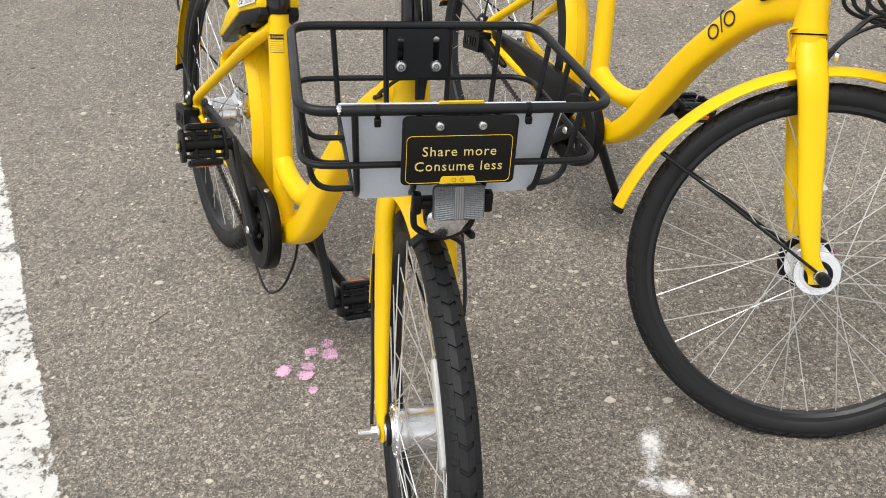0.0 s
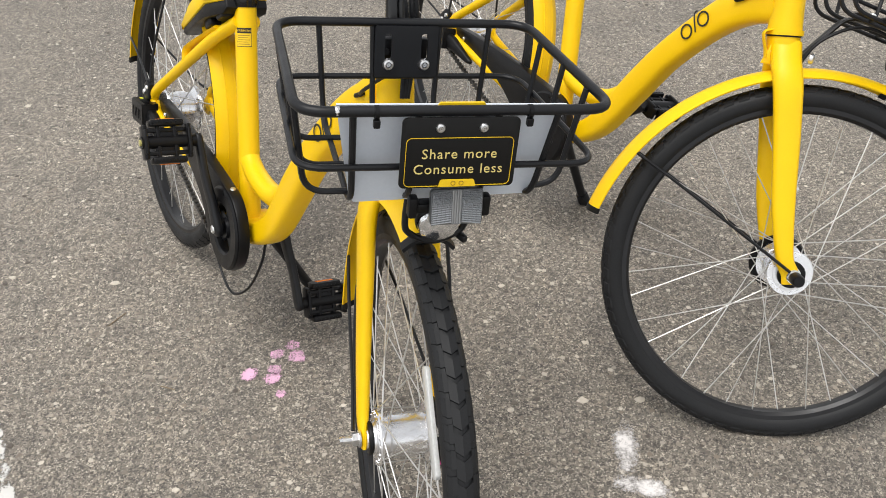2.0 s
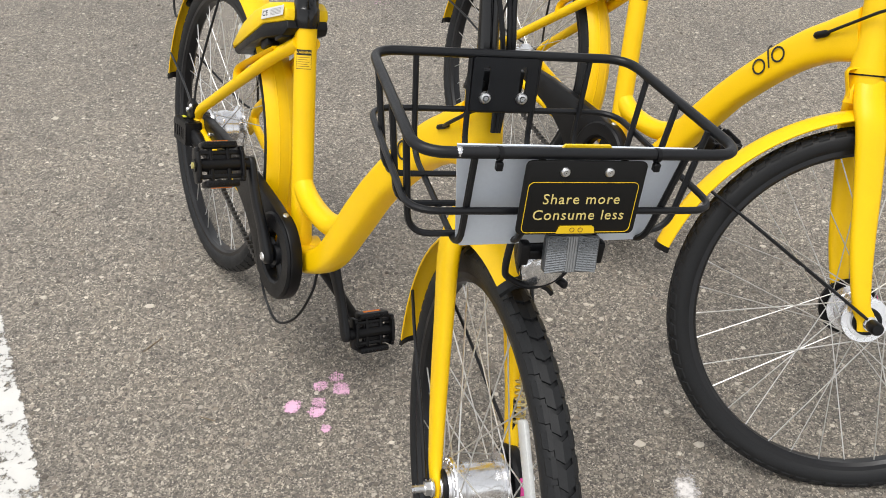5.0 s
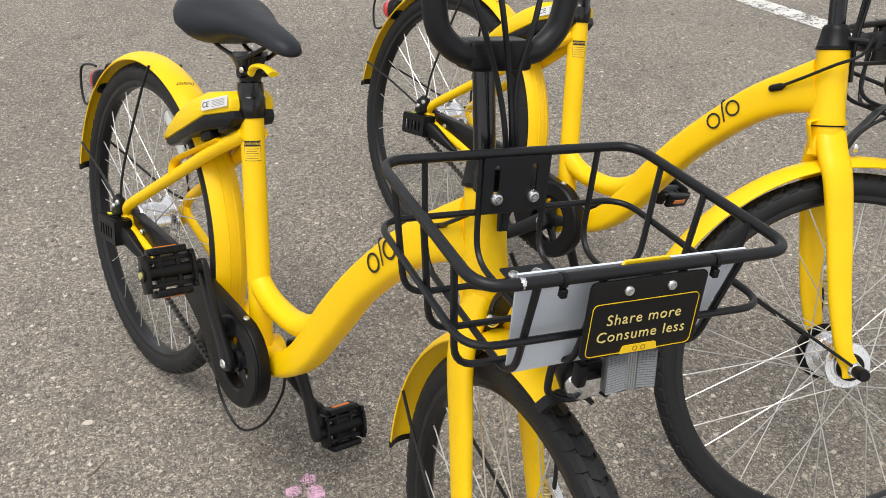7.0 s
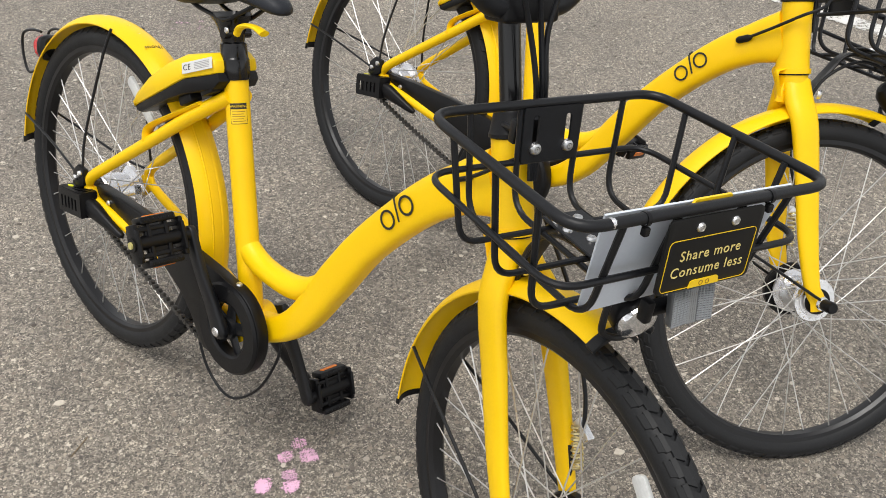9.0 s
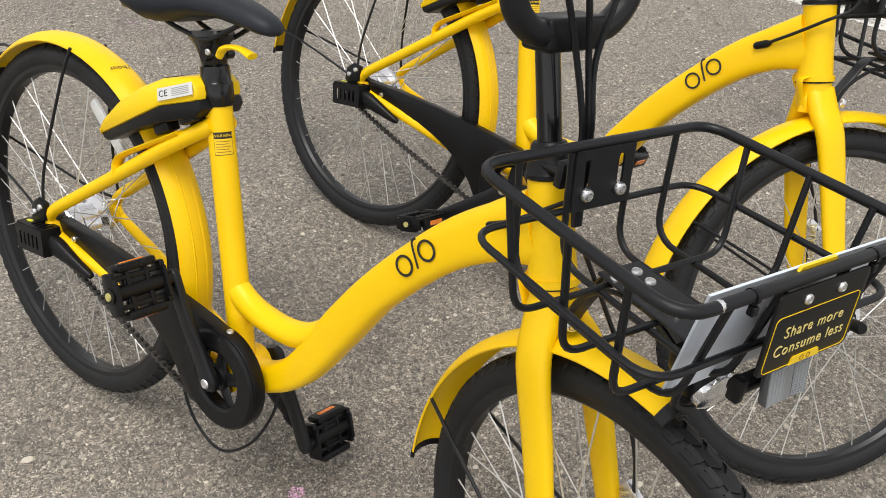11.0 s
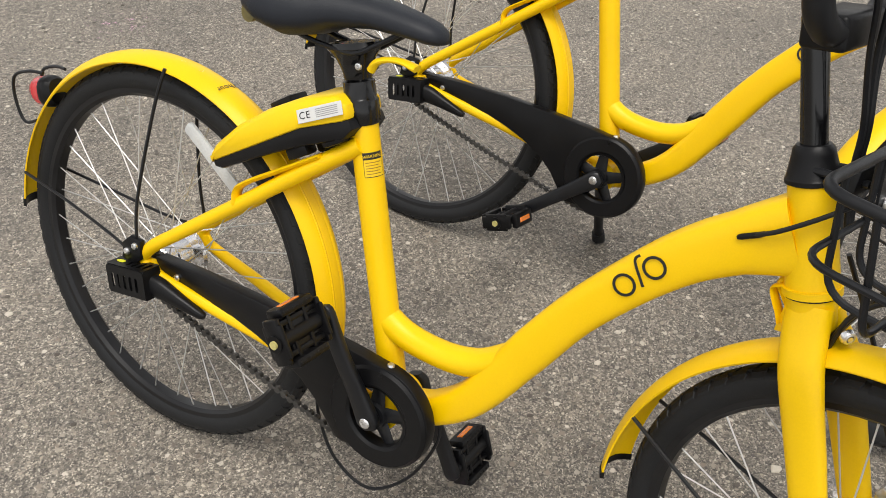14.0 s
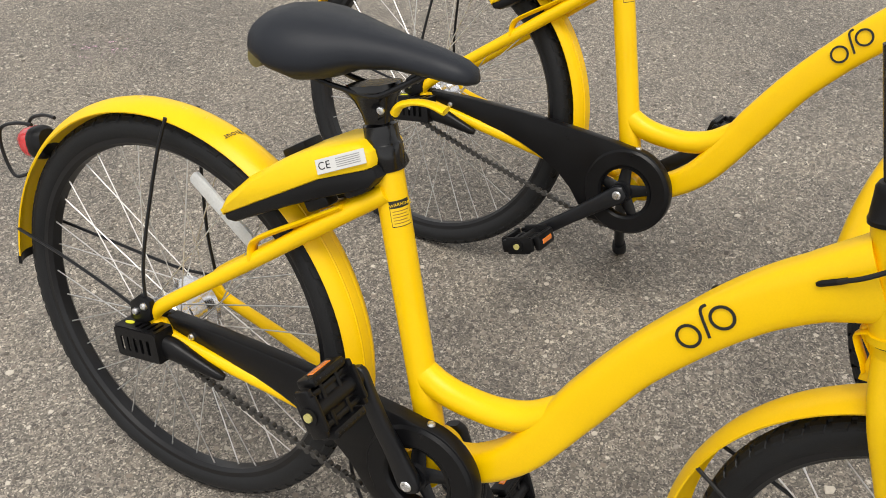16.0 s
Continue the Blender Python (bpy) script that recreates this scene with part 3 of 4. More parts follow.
def stay_mesh(s):
    def build(bm):
        c = [(0.37, 0.014 * s, 0.679), (0.30, 0.034 * s, 0.6215), (0.20, 0.048 * s, 0.537), (0.09, 0.06 * s, 0.4465), (0.028, 0.066 * s, 0.3945), (0.012, 0.067 * s, 0.368), (0.028, 0.066 * s, 0.350)]
        sweep(bm, spline(c, 6), [0.0135, 0.0125, 0.0115, 0.011, 0.011, 0.010, 0.009], 14)
    return build


def chain_stay_mesh(s):
    def build(bm):
        c = [(0.02, 0.066 * s, 0.353), (0.06, 0.065 * s, 0.344), (0.15, 0.058 * s, 0.333), (0.27, 0.045 * s, 0.318), (0.38, 0.033 * s, 0.302), (0.47, 0.026 * s, 0.292)]
        sweep(bm, spline(c, 5), [(0.009, 0.010), (0.009, 0.0105), (0.010, 0.011), (0.011, 0.012), (0.011, 0.012)], 14)
    return build


def dropout_mesh(s):
    def build(bm):
        slab(bm, [(-0.014, 0.322), (-0.016, 0.345), (0.0, 0.365), (0.03, 0.37), (0.045, 0.352), (0.03, 0.34), (0.014, 0.322)], 0.062 * s - 0.003, 0.062 * s + 0.003, bevel=0.001)
    return build


def stay_bolt_plate_mesh(bm):
    slab(bm, [(-0.025, 0.358), (-0.025, 0.388), (-0.008, 0.405), (0.016, 0.403), (0.018, 0.37), (0.0, 0.355)], -0.082, -0.07, bevel=0.003)


def bolt_mesh(r, h):
    def build(bm):
        lathe(bm, [(0.0005, -h), (r * 0.35, -h), (r * 0.42, -h * 0.45), (r * 0.5, -h), (r * 0.8, -h * 0.85), (r, -h * 0.3), (r, 0.0)], 14)
    return build


# fenders
def fender_mesh(a0, a1, lift=0.0, flare=0.0):
    def build(bm):
        ys = [-0.033 + 0.066 * i / 10 for i in range(11)]
        outer = [(0.344 + lift + 0.015 * (1 - (abs(y) / 0.033) ** 2.4), y) for y in ys]
        inner = [(r - 0.0022, y * 0.96) for r, y in outer[::-1]]
        lathe(bm, outer + inner, 72, start=a0, turn=a1 - a0, wrap=True)
        for v in bm.verts:
            w = math.degrees(math.atan2(v.co.z, v.co.x)) % 360
            if 130 < w < 250:
                k = 1 + flare * ((w - 130) / 55) ** 2 / 0.36
                v.co.x, v.co.z = v.co.x * k, v.co.z * k
    return build


def fender_flap_mesh(a0, a1, lift=0.0):
    def build(bm):
        ys = [-0.0345 + 0.069 * i / 8 for i in range(9)]
        outer = [(0.3445 + lift + 0.0165 * (1 - (abs(y) / 0.0345) ** 2.4), y) for y in ys]
        inner = [(r - 0.005, y * 0.92) for r, y in outer[::-1]]
        lathe(bm, outer + inner, 8, start=a0, turn=a1 - a0, wrap=True)
    return build


def fender_rib_mesh(a0, a1):
    def build(bm):
        for s in (-1, 1):
            lathe(bm, [(0.3555, s * 0.0135), (0.3588, s * 0.0115), (0.3585, s * 0.0085), (0.3555, s * 0.0075)], 40, start=a0, turn=a1 - a0, wrap=True)
    return build


def wire(pts, r, smooth=True):
    def build(bm):
        sweep(bm, spline(pts, 5) if smooth else pts, r, 8)
    return build


# saddle
def saddle_mesh(bm):
    rows = ((0.171, 0.036, 0.851, 0.836), (0.178, 0.058, 0.866, 0.826), (0.193, 0.076, 0.878, 0.815), (0.222, 0.087, 0.885, 0.805), (0.255, 0.086, 0.886, 0.801), (0.288, 0.073, 0.883, 0.811), (0.322, 0.052, 0.880, 0.829), (0.367, 0.035, 0.877, 0.838), (0.417, 0.029, 0.873, 0.840), (0.447, 0.025, 0.868, 0.840), (0.462, 0.018, 0.862, 0.842), (0.469, 0.007, 0.854, 0.845))
    prev = None
    n = 22
    for x, w, t, b in rows:
        h = t - b
        ring = []
        for i in range(n):
            a = 2 * math.pi * i / n
            c, s = math.cos(a), math.sin(a)
            y = w * math.copysign(abs(c) ** 0.8, c)
            z = b + h * 0.38 + (h * 0.62 * s ** 0.9 if s > 0 else h * 0.38 * s)
            ring.append(bm.verts.new((x, y, z)))
        if prev:
            for i in range(n):
                bm.faces.new((prev[i], prev[(i + 1) % n], ring[(i + 1) % n], ring[i]))
        else:
            bm.faces.new(ring)
        prev = ring
    bm.faces.new(prev[::-1])


# lock: u along, v up in its own tilted frame
LOCK = at(0.253, 0, 0.6575, 0, -33.0, 0)


def narrowed(bm):
    for v in bm.verts:
        if v.co.x < 0.03:
            v.co.y *= 1 - 0.22 * min(1, ((0.03 - v.co.x) / 0.165)) ** 1.8
        else:
            v.co.z -= 0.16 * max(0.0, v.co.x - 0.045)
            v.co.y *= 1 - 3.6 * max(0.0, v.co.x - 0.045)
        if v.co.z > 0.01:
            v.co.y *= 1 - (v.co.z - 0.01) * 4.5


def lock_shell_mesh(bm):
    slab(bm, [(-0.151, -0.002), (0.05, 0.0015), (0.124, 0.002), (0.128, 0.024), (0.118, 0.038), (0.06, 0.043), (0.0, 0.042), (-0.07, 0.036), (-0.13, 0.022), (-0.152, 0.008)], -0.062, 0.062, bevel=0.010)
    narrowed(bm)


def lock_base_mesh(bm):
    slab(bm, [(-0.148, 0.002), (0.05, 0.005), (0.125, 0.005), (0.125, -0.010), (0.109, -0.021), (0.03, -0.021), (-0.02, -0.018), (-0.136, -0.016), (-0.15, -0.009)], -0.057, 0.057, bevel=0.005)
    narrowed(bm)


def lock_boss_mesh(bm):
    box(bm, (0.04, 0.024, 0.018), pose(0.02, -0.034, -0.027), 0.004)
    box(bm, (0.036, 0.024, 0.018), pose(0.085, -0.032, -0.026), 0.004)
    box(bm, (0.05, 0.03, 0.02), pose(0.02, 0.04, -0.03), 0.004)


# drive
def guard_mesh(bm):
    out = [(0.03, 0.338), (0.028, 0.374), (0.12, 0.382), (0.24, 0.388), (0.36, 0.389), (0.45, 0.387)]
    out += circle(0.4915, 0.2995, 0.0862, 34, 98, -115)
    out += [(0.426, 0.219), (0.408, 0.233), (0.378, 0.266), (0.345, 0.291), (0.30, 0.311), (0.25, 0.326), (0.2, 0.336), (0.1, 0.341)]
    slab(bm, out, -0.060, -0.036, circle(0.4865, 0.2945, 0.048, 28), bevel=0.004)


def guard_lip_mesh(bm):
    lathe(bm, [(0.05, -0.0605), (0.0545, -0.0645), (0.0805, -0.0645), (0.085, -0.0605)], 40, (0.4905, 0, 0.2985))


def ring_mesh(bm):
    lathe(bm, [(0.062, -0.047), (0.082, -0.047), (0.082, -0.044), (0.062, -0.044)], 48, BB, wrap=True)
    for i in range(5):
        w = radians(72 * i + 20)
        sweep(bm, [(BB[0] + r * math.cos(w), -0.0465, BB[2] + r * math.sin(w)) for r in (0.008, 0.07)], [(0.0035, 0.014), (0.0035, 0.008)], 8)
    lathe(bm, [(0.001, -0.056), (0.02, -0.056), (0.022, -0.046), (0.001, -0.04)], 20, BB)


def crank_mesh(s):
    def build(bm):
        sweep(bm, spline([(-0.014, 0.066 * s, 0), (0.0, 0.068 * s, 0), (0.05, 0.074 * s, 0), (0.11, 0.084 * s, 0), (0.178, 0.09 * s, 0), (0.191, 0.09 * s, 0)], 4), [(0.007, 0.012), (0.0105, 0.019), (0.009, 0.0155), (0.008, 0.0135), (0.008, 0.0145), (0.006, 0.008)], 14, square=0.35)
    return build


def pedal_mesh(s):
    def build(bm):
        y0 = 0.106 * s
        def p(x, y, z=0.0, *r):
            return pose(x, y0 + y * s, z, *r)
        for x in (-0.036, 0.036):
            box(bm, (0.013, 0.066, 0.03), p(x, 0.045), 0.004)
        box(bm, (0.05, 0.046, 0.012), p(0, 0.046), 0.003)
        for y in (0.004, 0.087):
            box(bm, (0.066, 0.009, 0.026), p(0, y), 0.003)
            box(bm, (0.05, 0.008, 0.036), p(0, y), 0.004)
        for y in (0.03, 0.062):
            box(bm, (0.072, 0.007, 0.018), p(0, y), 0.002)
        rod(bm, (0, y0 - 0.014 * s, 0), (0, y0 + 0.094 * s, 0), 0.0125, 14)
        for x in (-0.022, 0.022):
            box(bm, (0.008, 0.08, 0.016), p(x, 0.045), 0.002)
        for i in range(7):
            for x in (-0.036, 0.036):
                box(bm, (0.004, 0.004, 0.032), p(x, 0.018 + i * 0.009), 0.0008, 1)
    return build


def pedal_reflector_mesh(bm):
    box(bm, (0.003, 0.038, 0.010), None, 0.001, 1)


def pedal_cap_mesh(s):
    def build(bm):
        y = (0.106 + 0.093) * s
        sweep(bm, [(0, y, 0), (0, y + 0.004 * s, 0)], 0.006, 14, side=(1, 0, 0))
    return build


def chain_mesh(bm, ends):
    """Links along one run between sprocket and chainring."""
    def run(a, b):
        d = Vector(b) - Vector(a)
        n = int(d.length / 0.0135)
        sag = Vector((0, 0, -0.006))
        w = math.degrees(math.atan2(d.z, d.x))
        for i in range(n):
            t = (i + 0.5) / n
            p = Vector(a) + d * t + sag * (4 * t * (1 - t))
            for s in (-1, 1):
                box(bm, (0.0118, 0.002, 0.0042), pose(p.x, p.y + s * (0.0035 if i % 2 else 0.0022), p.z, 0, -w, 0), 0.0007, 1)
            q = p - d.normalized() * 0.0068
            rod(bm, (q.x, q.y - 0.0042, q.z), (q.x, q.y + 0.0042, q.z), 0.0056, 8)
    run(*ends)


def sprocket_mesh(bm):
    lathe(bm, [(0.01, -0.05), (0.037, -0.05), (0.039, -0.047), (0.037, -0.044), (0.01, -0.044)], 24)


GL, GW, GH = 0.118, 0.048, 0.066


def hub_guard_mesh(bm):
    """The body behind the slotted walls, with a floor and a front wall."""
    box(bm, (GL * 0.94, 0.024, GH * 0.9), pose(0, 0.010, -0.001), 0.004)
    box(bm, (GL, GW, 0.004), pose(0, 0, -GH / 2), 0.0015)
    box(bm, (0.006, GW, GH), pose(GL / 2 - 0.003, 0, 0), 0.0015)


def guard_side_mesh(bm):
    slab(bm, round_rect(GL, GH, 0.008), -GW / 2 - 0.002, -GW / 2 + 0.002, [round_rect(0.0085, 0.034, 0.004, 3, -0.040 + i * 0.0185, -0.002) for i in range(5)])


def guard_top_mesh(bm):
    slab(bm, round_rect(GL, GW, 0.004), -0.002, 0.002, [round_rect(0.008, 0.03, 0.0038, 3, -0.004 + i * 0.0165, 0.0) for i in range(4)])


HUB_GUARD = at(0.01, -0.086, 0.335, 0, -12, 0) @ Matrix.Diagonal((0.74, 0.74, 0.74, 1))


def hub_boot_mesh(bm):
    sweep(bm, spline([(0.045, -0.083, 0.338), (0.065, -0.081, 0.337), (0.10, -0.077, 0.330), (0.140, -0.072, 0.321), (0.152, -0.070, 0.319)], 4), [(0.014, 0.019), (0.013, 0.018), (0.011, 0.013), (0.008, 0.008), (0.005, 0.005)], 14, square=0.2)


def kickstand_mesh(bm):
    sweep(bm, spline([(0.452, 0.028, 0.268), (0.452, 0.05, 0.255), (0.448, 0.08, 0.215), (0.44, 0.162, 0.102), (0.438, 0.184, 0.074)], 5), [0.014, 0.013, 0.0115, 0.011, 0.011], 12, side=(1, 0, 0))
    box(bm, (0.05, 0.045, 0.02), pose(0.44, 0.02, 0.262), 0.004)


def kickstand_foot_mesh(bm):
    sweep(bm, [(0.4385, 0.176, 0.083), (0.438, 0.189, 0.067), (0.4375, 0.198, 0.057)], [0.0145, 0.016, 0.0155], 14, side=(1, 0, 0))


# steering group, straight ahead
def fork_mesh(bm):
    sweep(bm, [on_axis(z) for z in (0.708, 0.700, 0.685, 0.67, 0.66)], [0.0285, 0.0285, 0.028, 0.026, 0.018], 28)


def blade_mesh(s):
    def build(bm):
        w = 0.006 if s > 0 else 0.0
        c = [(0.982, 0.010 * s, 0.698), (0.993, 0.024 * s, 0.668), (1.012, 0.041 * s + w, 0.628), (1.052, 0.047 * s + w, 0.54), (1.096, 0.052 * s + w, 0.44), (1.138, 0.056 * s, 0.36), (1.158, 0.058 * s, 0.338), (1.167, 0.058 * s, 0.319)]
        sweep(bm, spline(c, 6), [(0.0165, 0.0265), (0.0155, 0.0265), (0.0135, 0.0258), (0.0115, 0.0235), (0.0102, 0.0205), (0.0088, 0.0155), (0.0055, 0.0155), (0.0045, 0.0135)], 18, square=0.15)
    return build


def cone_mesh(bm):
    sweep(bm, [on_axis(z) for z in (0.829, 0.8295, 0.834, 0.836, 0.858, 0.864, 0.868)], [0.028, 0.0295, 0.0295, 0.028, 0.0225, 0.0215, 0.018], 30)


def stem_mesh(bm):
    rod(bm, on_axis(0.855), on_axis(0.992), 0.0142, 22)


def clamp_mesh(bm):
    p = on_axis(0.985)
    box(bm, (0.048, 0.082, 0.036), pose(p.x + 0.027, 0, p.z + 0.004, 0, -10, 0), 0.006, 3)


def bar_mesh(bm):
    p = on_axis(0.985)
    x, z = p.x + 0.036, p.z + 0.007
    half = [(x, 0.0, z), (x, 0.034, z), (x - 0.001, 0.056, z + 0.006), (x - 0.004, 0.078, z + 0.03), (x - 0.008, 0.086, z + 0.07), (x - 0.014, 0.09, z + 0.115), (x - 0.028, 0.11, z + 0.148), (x - 0.055, 0.16, z + 0.165), (x - 0.11, 0.23, z + 0.165), (x - 0.17, 0.275, z + 0.162)]
    sweep(bm, spline([(a, -b, c) for a, b, c in half[:0:-1]] + half, 5), 0.0148, 16)


def grip_mesh(s):
    def build(bm):
        p = on_axis(0.985)
        x, z = p.x + 0.034, p.z + 0.002
        sweep(bm, [(x - 0.10, 0.221 * s, z + 0.165), (x - 0.175, 0.278 * s, z + 0.162)], 0.0165, 14)
    return build


# basket
BX0, BX1, BZ = 1.006, 1.273, 0.904


def basket_rim_mesh(bm):
    c = rounded([(BX0, -0.166, BZ), (BX1, -0.17, BZ), (BX1, 0.176, BZ), (BX0, 0.162, BZ)], 0.034, 6, True)
    sweep(bm, c, 0.0058, 12, side=(0, 0, 1), closed=True)


def basket_belt_mesh(bm):
    c = rounded([(BX0 + 0.006, -0.164, 0.834), (1.263, -0.168, 0.835), (1.263, 0.174, 0.833), (BX0 + 0.006, 0.158, 0.834)], 0.034, 6, True)
    sweep(bm, c, 0.0039, 10, side=(0, 0, 1), closed=True)


def long_wire_mesh(y):
    def build(bm):
        k = 0.93
        sweep(bm, rounded([(BX0, y, BZ), (BX0 + 0.016, y * k, 0.777), (1.246, y * k, 0.777), (BX1, y, BZ)], 0.034, 6), 0.0038, 8)
    return build


def cross_wire_mesh(x):
    def build(bm):
        xb = x + (1.221 - x) * 0.13
        sweep(bm, rounded([(x, -0.168, BZ), (xb, -0.153, 0.781), (xb, 0.148, 0.781), (x, 0.165, BZ)], 0.026, 6), 0.0038, 8, side=(1, 0, 0))
    return build


def back_plate_mesh(bm):
    slots = [round_rect(0.0085, 0.034, 0.004, 4, 0.0238 * s, 0.006) for s in (-1, 1)]
    slab(bm, round_rect(0.083, 0.066, 0.003, 2), -0.0015, 0.0015, slots)


def plate_bracket_mesh(bm):
    rod(bm, (0.935, -0.012, 0.848), (1.0, -0.022, 0.862), 0.0045, 8)
    rod(bm, (0.935, 0.012, 0.848), (1.0, 0.022, 0.862), 0.0045, 8)
    box(bm, (0.012, 0.07, 0.03), pose(0.986, 0, 0.862), 0.002)


def floor_plate_mesh(bm):
    box(bm, (0.148, 0.06, 0.004), pose(1.143, -0.004, 0.788, 0, 1, 0), 0.0015, 1)


def floor_arm_mesh(bm):
    sweep(bm, rounded([(1.012, 0, 0.668), (1.022, 0, 0.70), (1.058, 0, 0.778), (1.15, 0, 0.786)], 0.02, 4), (0.013, 0.0035), 8, square=0.5)


def board_mesh(bm):
    c = [(-0.131, 0.063), (0.121, 0.061), (0.118, 0.04), (0.108, -0.058), (0.101, -0.068), (-0.102, -0.073), (-0.108, -0.066)]
    slab(bm, c, -0.0012, 0.0012)


def front_facing(x, y, z, lean=0.0):
    """A frame whose x runs to the bicycle's left and whose z runs up, facing forward."""
    return at(x, y, z) @ pose(0, 0, 0, lean, 0, 90)


def sign_mesh(bm):
    slab(bm, round_rect(0.128, 0.080, 0.006), -0.0015, 0.0015, bevel=0.0004)


def sign_border_mesh(bm):
    slab(bm, round_rect(0.118, 0.056, 0.006), -0.0003, 0.0003, round_rect(0.1169, 0.0549, 0.0055))


def sign_tab_mesh(bm):
    slab(bm, [(-0.021, -0.0042), (0.021, -0.0042), (0.019, 0.003), (0.017, 0.0042), (-0.017, 0.0042), (-0.019, 0.003)], -0.0005, 0.0005)


def rim_strip_mesh(bm):
    slab(bm, [(-0.027, 0.0), (0.027, 0.0), (0.024, 0.0045), (-0.024, 0.0045)], -0.0015, 0.0015)


def tie_mesh(bm):
    lathe(bm, [(0.0060, -0.0022), (0.0074, -0.0022), (0.0074, 0.0022), (0.0060, 0.0022)], 16, wrap=True)
    box(bm, (0.007, 0.007, 0.009), pose(0.004, 0, -0.011), 0.001, 1)


def lamp_mesh(bm):
    prof = [(0.001, -0.05), (0.013, -0.048), (0.022, -0.038), (0.0262, -0.018), (0.0275, 0.0), (0.0268, 0.003), (0.0255, 0.001)]
    lathe(bm, prof, 28)


def lamp_lens_mesh(bm):
    lathe(bm, [(0.0258, 0.001), (0.0252, 0.007), (0.0236, 0.0125), (0.0225, 0.0132), (0.0175, 0.0165), (0.009, 0.0186), (0.0005, 0.019)], 40)
    for v in bm.verts:
        if math.hypot(v.co.x, v.co.z) < 0.024:
            v.co.y -= 0.25 * max(0.0, v.co.z)


def lamp_guard_mesh(bm):
    pts = [(0.0, -0.036, 0.055), (-0.002, -0.038, 0.0), (-0.004, -0.03, -0.02), (-0.004, 0, -0.032), (-0.004, 0.03, -0.02), (-0.002, 0.038, 0.0), (0.0, 0.036, 0.055)]
    sweep(bm, spline(pts, 6), 0.0042, 10)
    box(bm, (0.022, 0.008, 0.01), pose(-0.006, 0.036, -0.028, 0, 0, 20), 0.003)


def front_reflector_mesh(bm):
    slab(bm, round_rect(0.0605, 0.0415, 0.005), -0.004, 0.004, bevel=0.0015)


def reflector_rib_mesh(bm):
    """The moulded lens face: rows of slanting prisms on both sides of a plainer middle strip."""
    for side in (-1, 1):
        for i in range(15):
            z = -0.0185 + i * 0.00265
            sweep(bm, [(side * 0.0285, 0.0042, z - 0.0012), (side * 0.006, 0.0042, z + 0.0012)], (0.0012, 0.0011), 4, side=(0, 0, 1))
        for i in range(5):
            x = side * (0.0085 + i * 0.0047)
            sweep(bm, [(x, 0.0042, -0.0185), (x, 0.0042, 0.0185)], (0.0006, 0.0012), 4, side=(1, 0, 0))
    for i in range(4):
        x = -0.0042 + i * 0.0028
        sweep(bm, [(x, 0.0042, -0.0195), (x, 0.0042, 0.0195)], (0.0013, 0.0008), 4, side=(1, 0, 0))


def reflector_bracket_mesh(bm):
    box(bm, (0.016, 0.085, 0.012), pose(1.257, 0.004, 0.781), 0.003)
    for s in (-1, 1):
        box(bm, (0.014, 0.011, 0.026), pose(1.261, 0.004 + 0.042 * s, 0.783), 0.003)


def spring_mesh(bm):
    pts = [(0.008 * math.cos(i * 0.7), 0.008 * math.sin(i * 0.7), 0.0016 * 0.6 * i) for i in range(72)]
    sweep(bm, pts, 0.0018, 5)


def brake_lever_mesh(bm):
    slab(bm, [(0.012, -0.01), (-0.012, -0.008), (-0.03, 0.05), (-0.032, 0.082), (-0.018, 0.09), (-0.008, 0.07)], 0.052, 0.056, bevel=0.001)


def band_mesh(bm):
    c = on_axis(0.714)
    d = AXIS.to_track_quat("Y", "Z").to_matrix().to_4x4()
    lathe(bm, [(0.029, -0.004), (0.0325, -0.004), (0.0325, 0.005), (0.029, 0.005)], 30, wrap=True)
    bmesh.ops.transform(bm, matrix=Matrix.Translation(c) @ d, verts=bm.verts)
    sweep(bm, spline([(0.948, 0.004, 0.718), (0.940, 0.004, 0.706), (0.948, 0.004, 0.694), (0.958, 0.004, 0.682)], 4), [(0.009, 0.004), (0.009, 0.004), (0.009, 0.004), (0.010, 0.004)], 10)


def fender_clip_mesh(bm):
    slab(bm, [(0.955, 0.652), (0.98, 0.658), (0.98, 0.686), (0.968, 0.694), (0.957, 0.688)], -0.016, -0.010, bevel=0.001)
    sweep(bm, spline([(0.952, -0.013, 0.712), (0.938, -0.013, 0.702), (0.944, -0.013, 0.688), (0.952, -0.013, 0.676), (0.958, -0.013, 0.664)], 4), (0.009, 0.0022), 8)


def tube_mark(bike, tube):
    """The dark mark on the tube's flank, drawn as plain shapes: two rings and a bar between them."""
    def ring(bm):
        lathe(bm, [(0.0113, -0.0003), (0.0148, -0.0003), (0.0148, 0.0003), (0.0113, 0.0003)], 30, wrap=True)

    def stroke(bm):
        sweep(bm, spline([(0.001, 0, -0.019), (-0.001, 0, 0.010), (0.0015, 0, 0.018), (0.0075, 0, 0.0205)], 4), (0.0003, 0.0018), 8)
    for s in (-1, 1):
        y = 0.0262 * s
        for x, z in ((0.7785, 0.6415), (0.807, 0.6775)):
            part("mark_ring", ring, INK, tube, "dark printed ring", at(x, y, z))
        part("mark_stroke", stroke, INK, tube, "dark printed stroke", at(0.7905, y, 0.6645, 0, -30, 0))


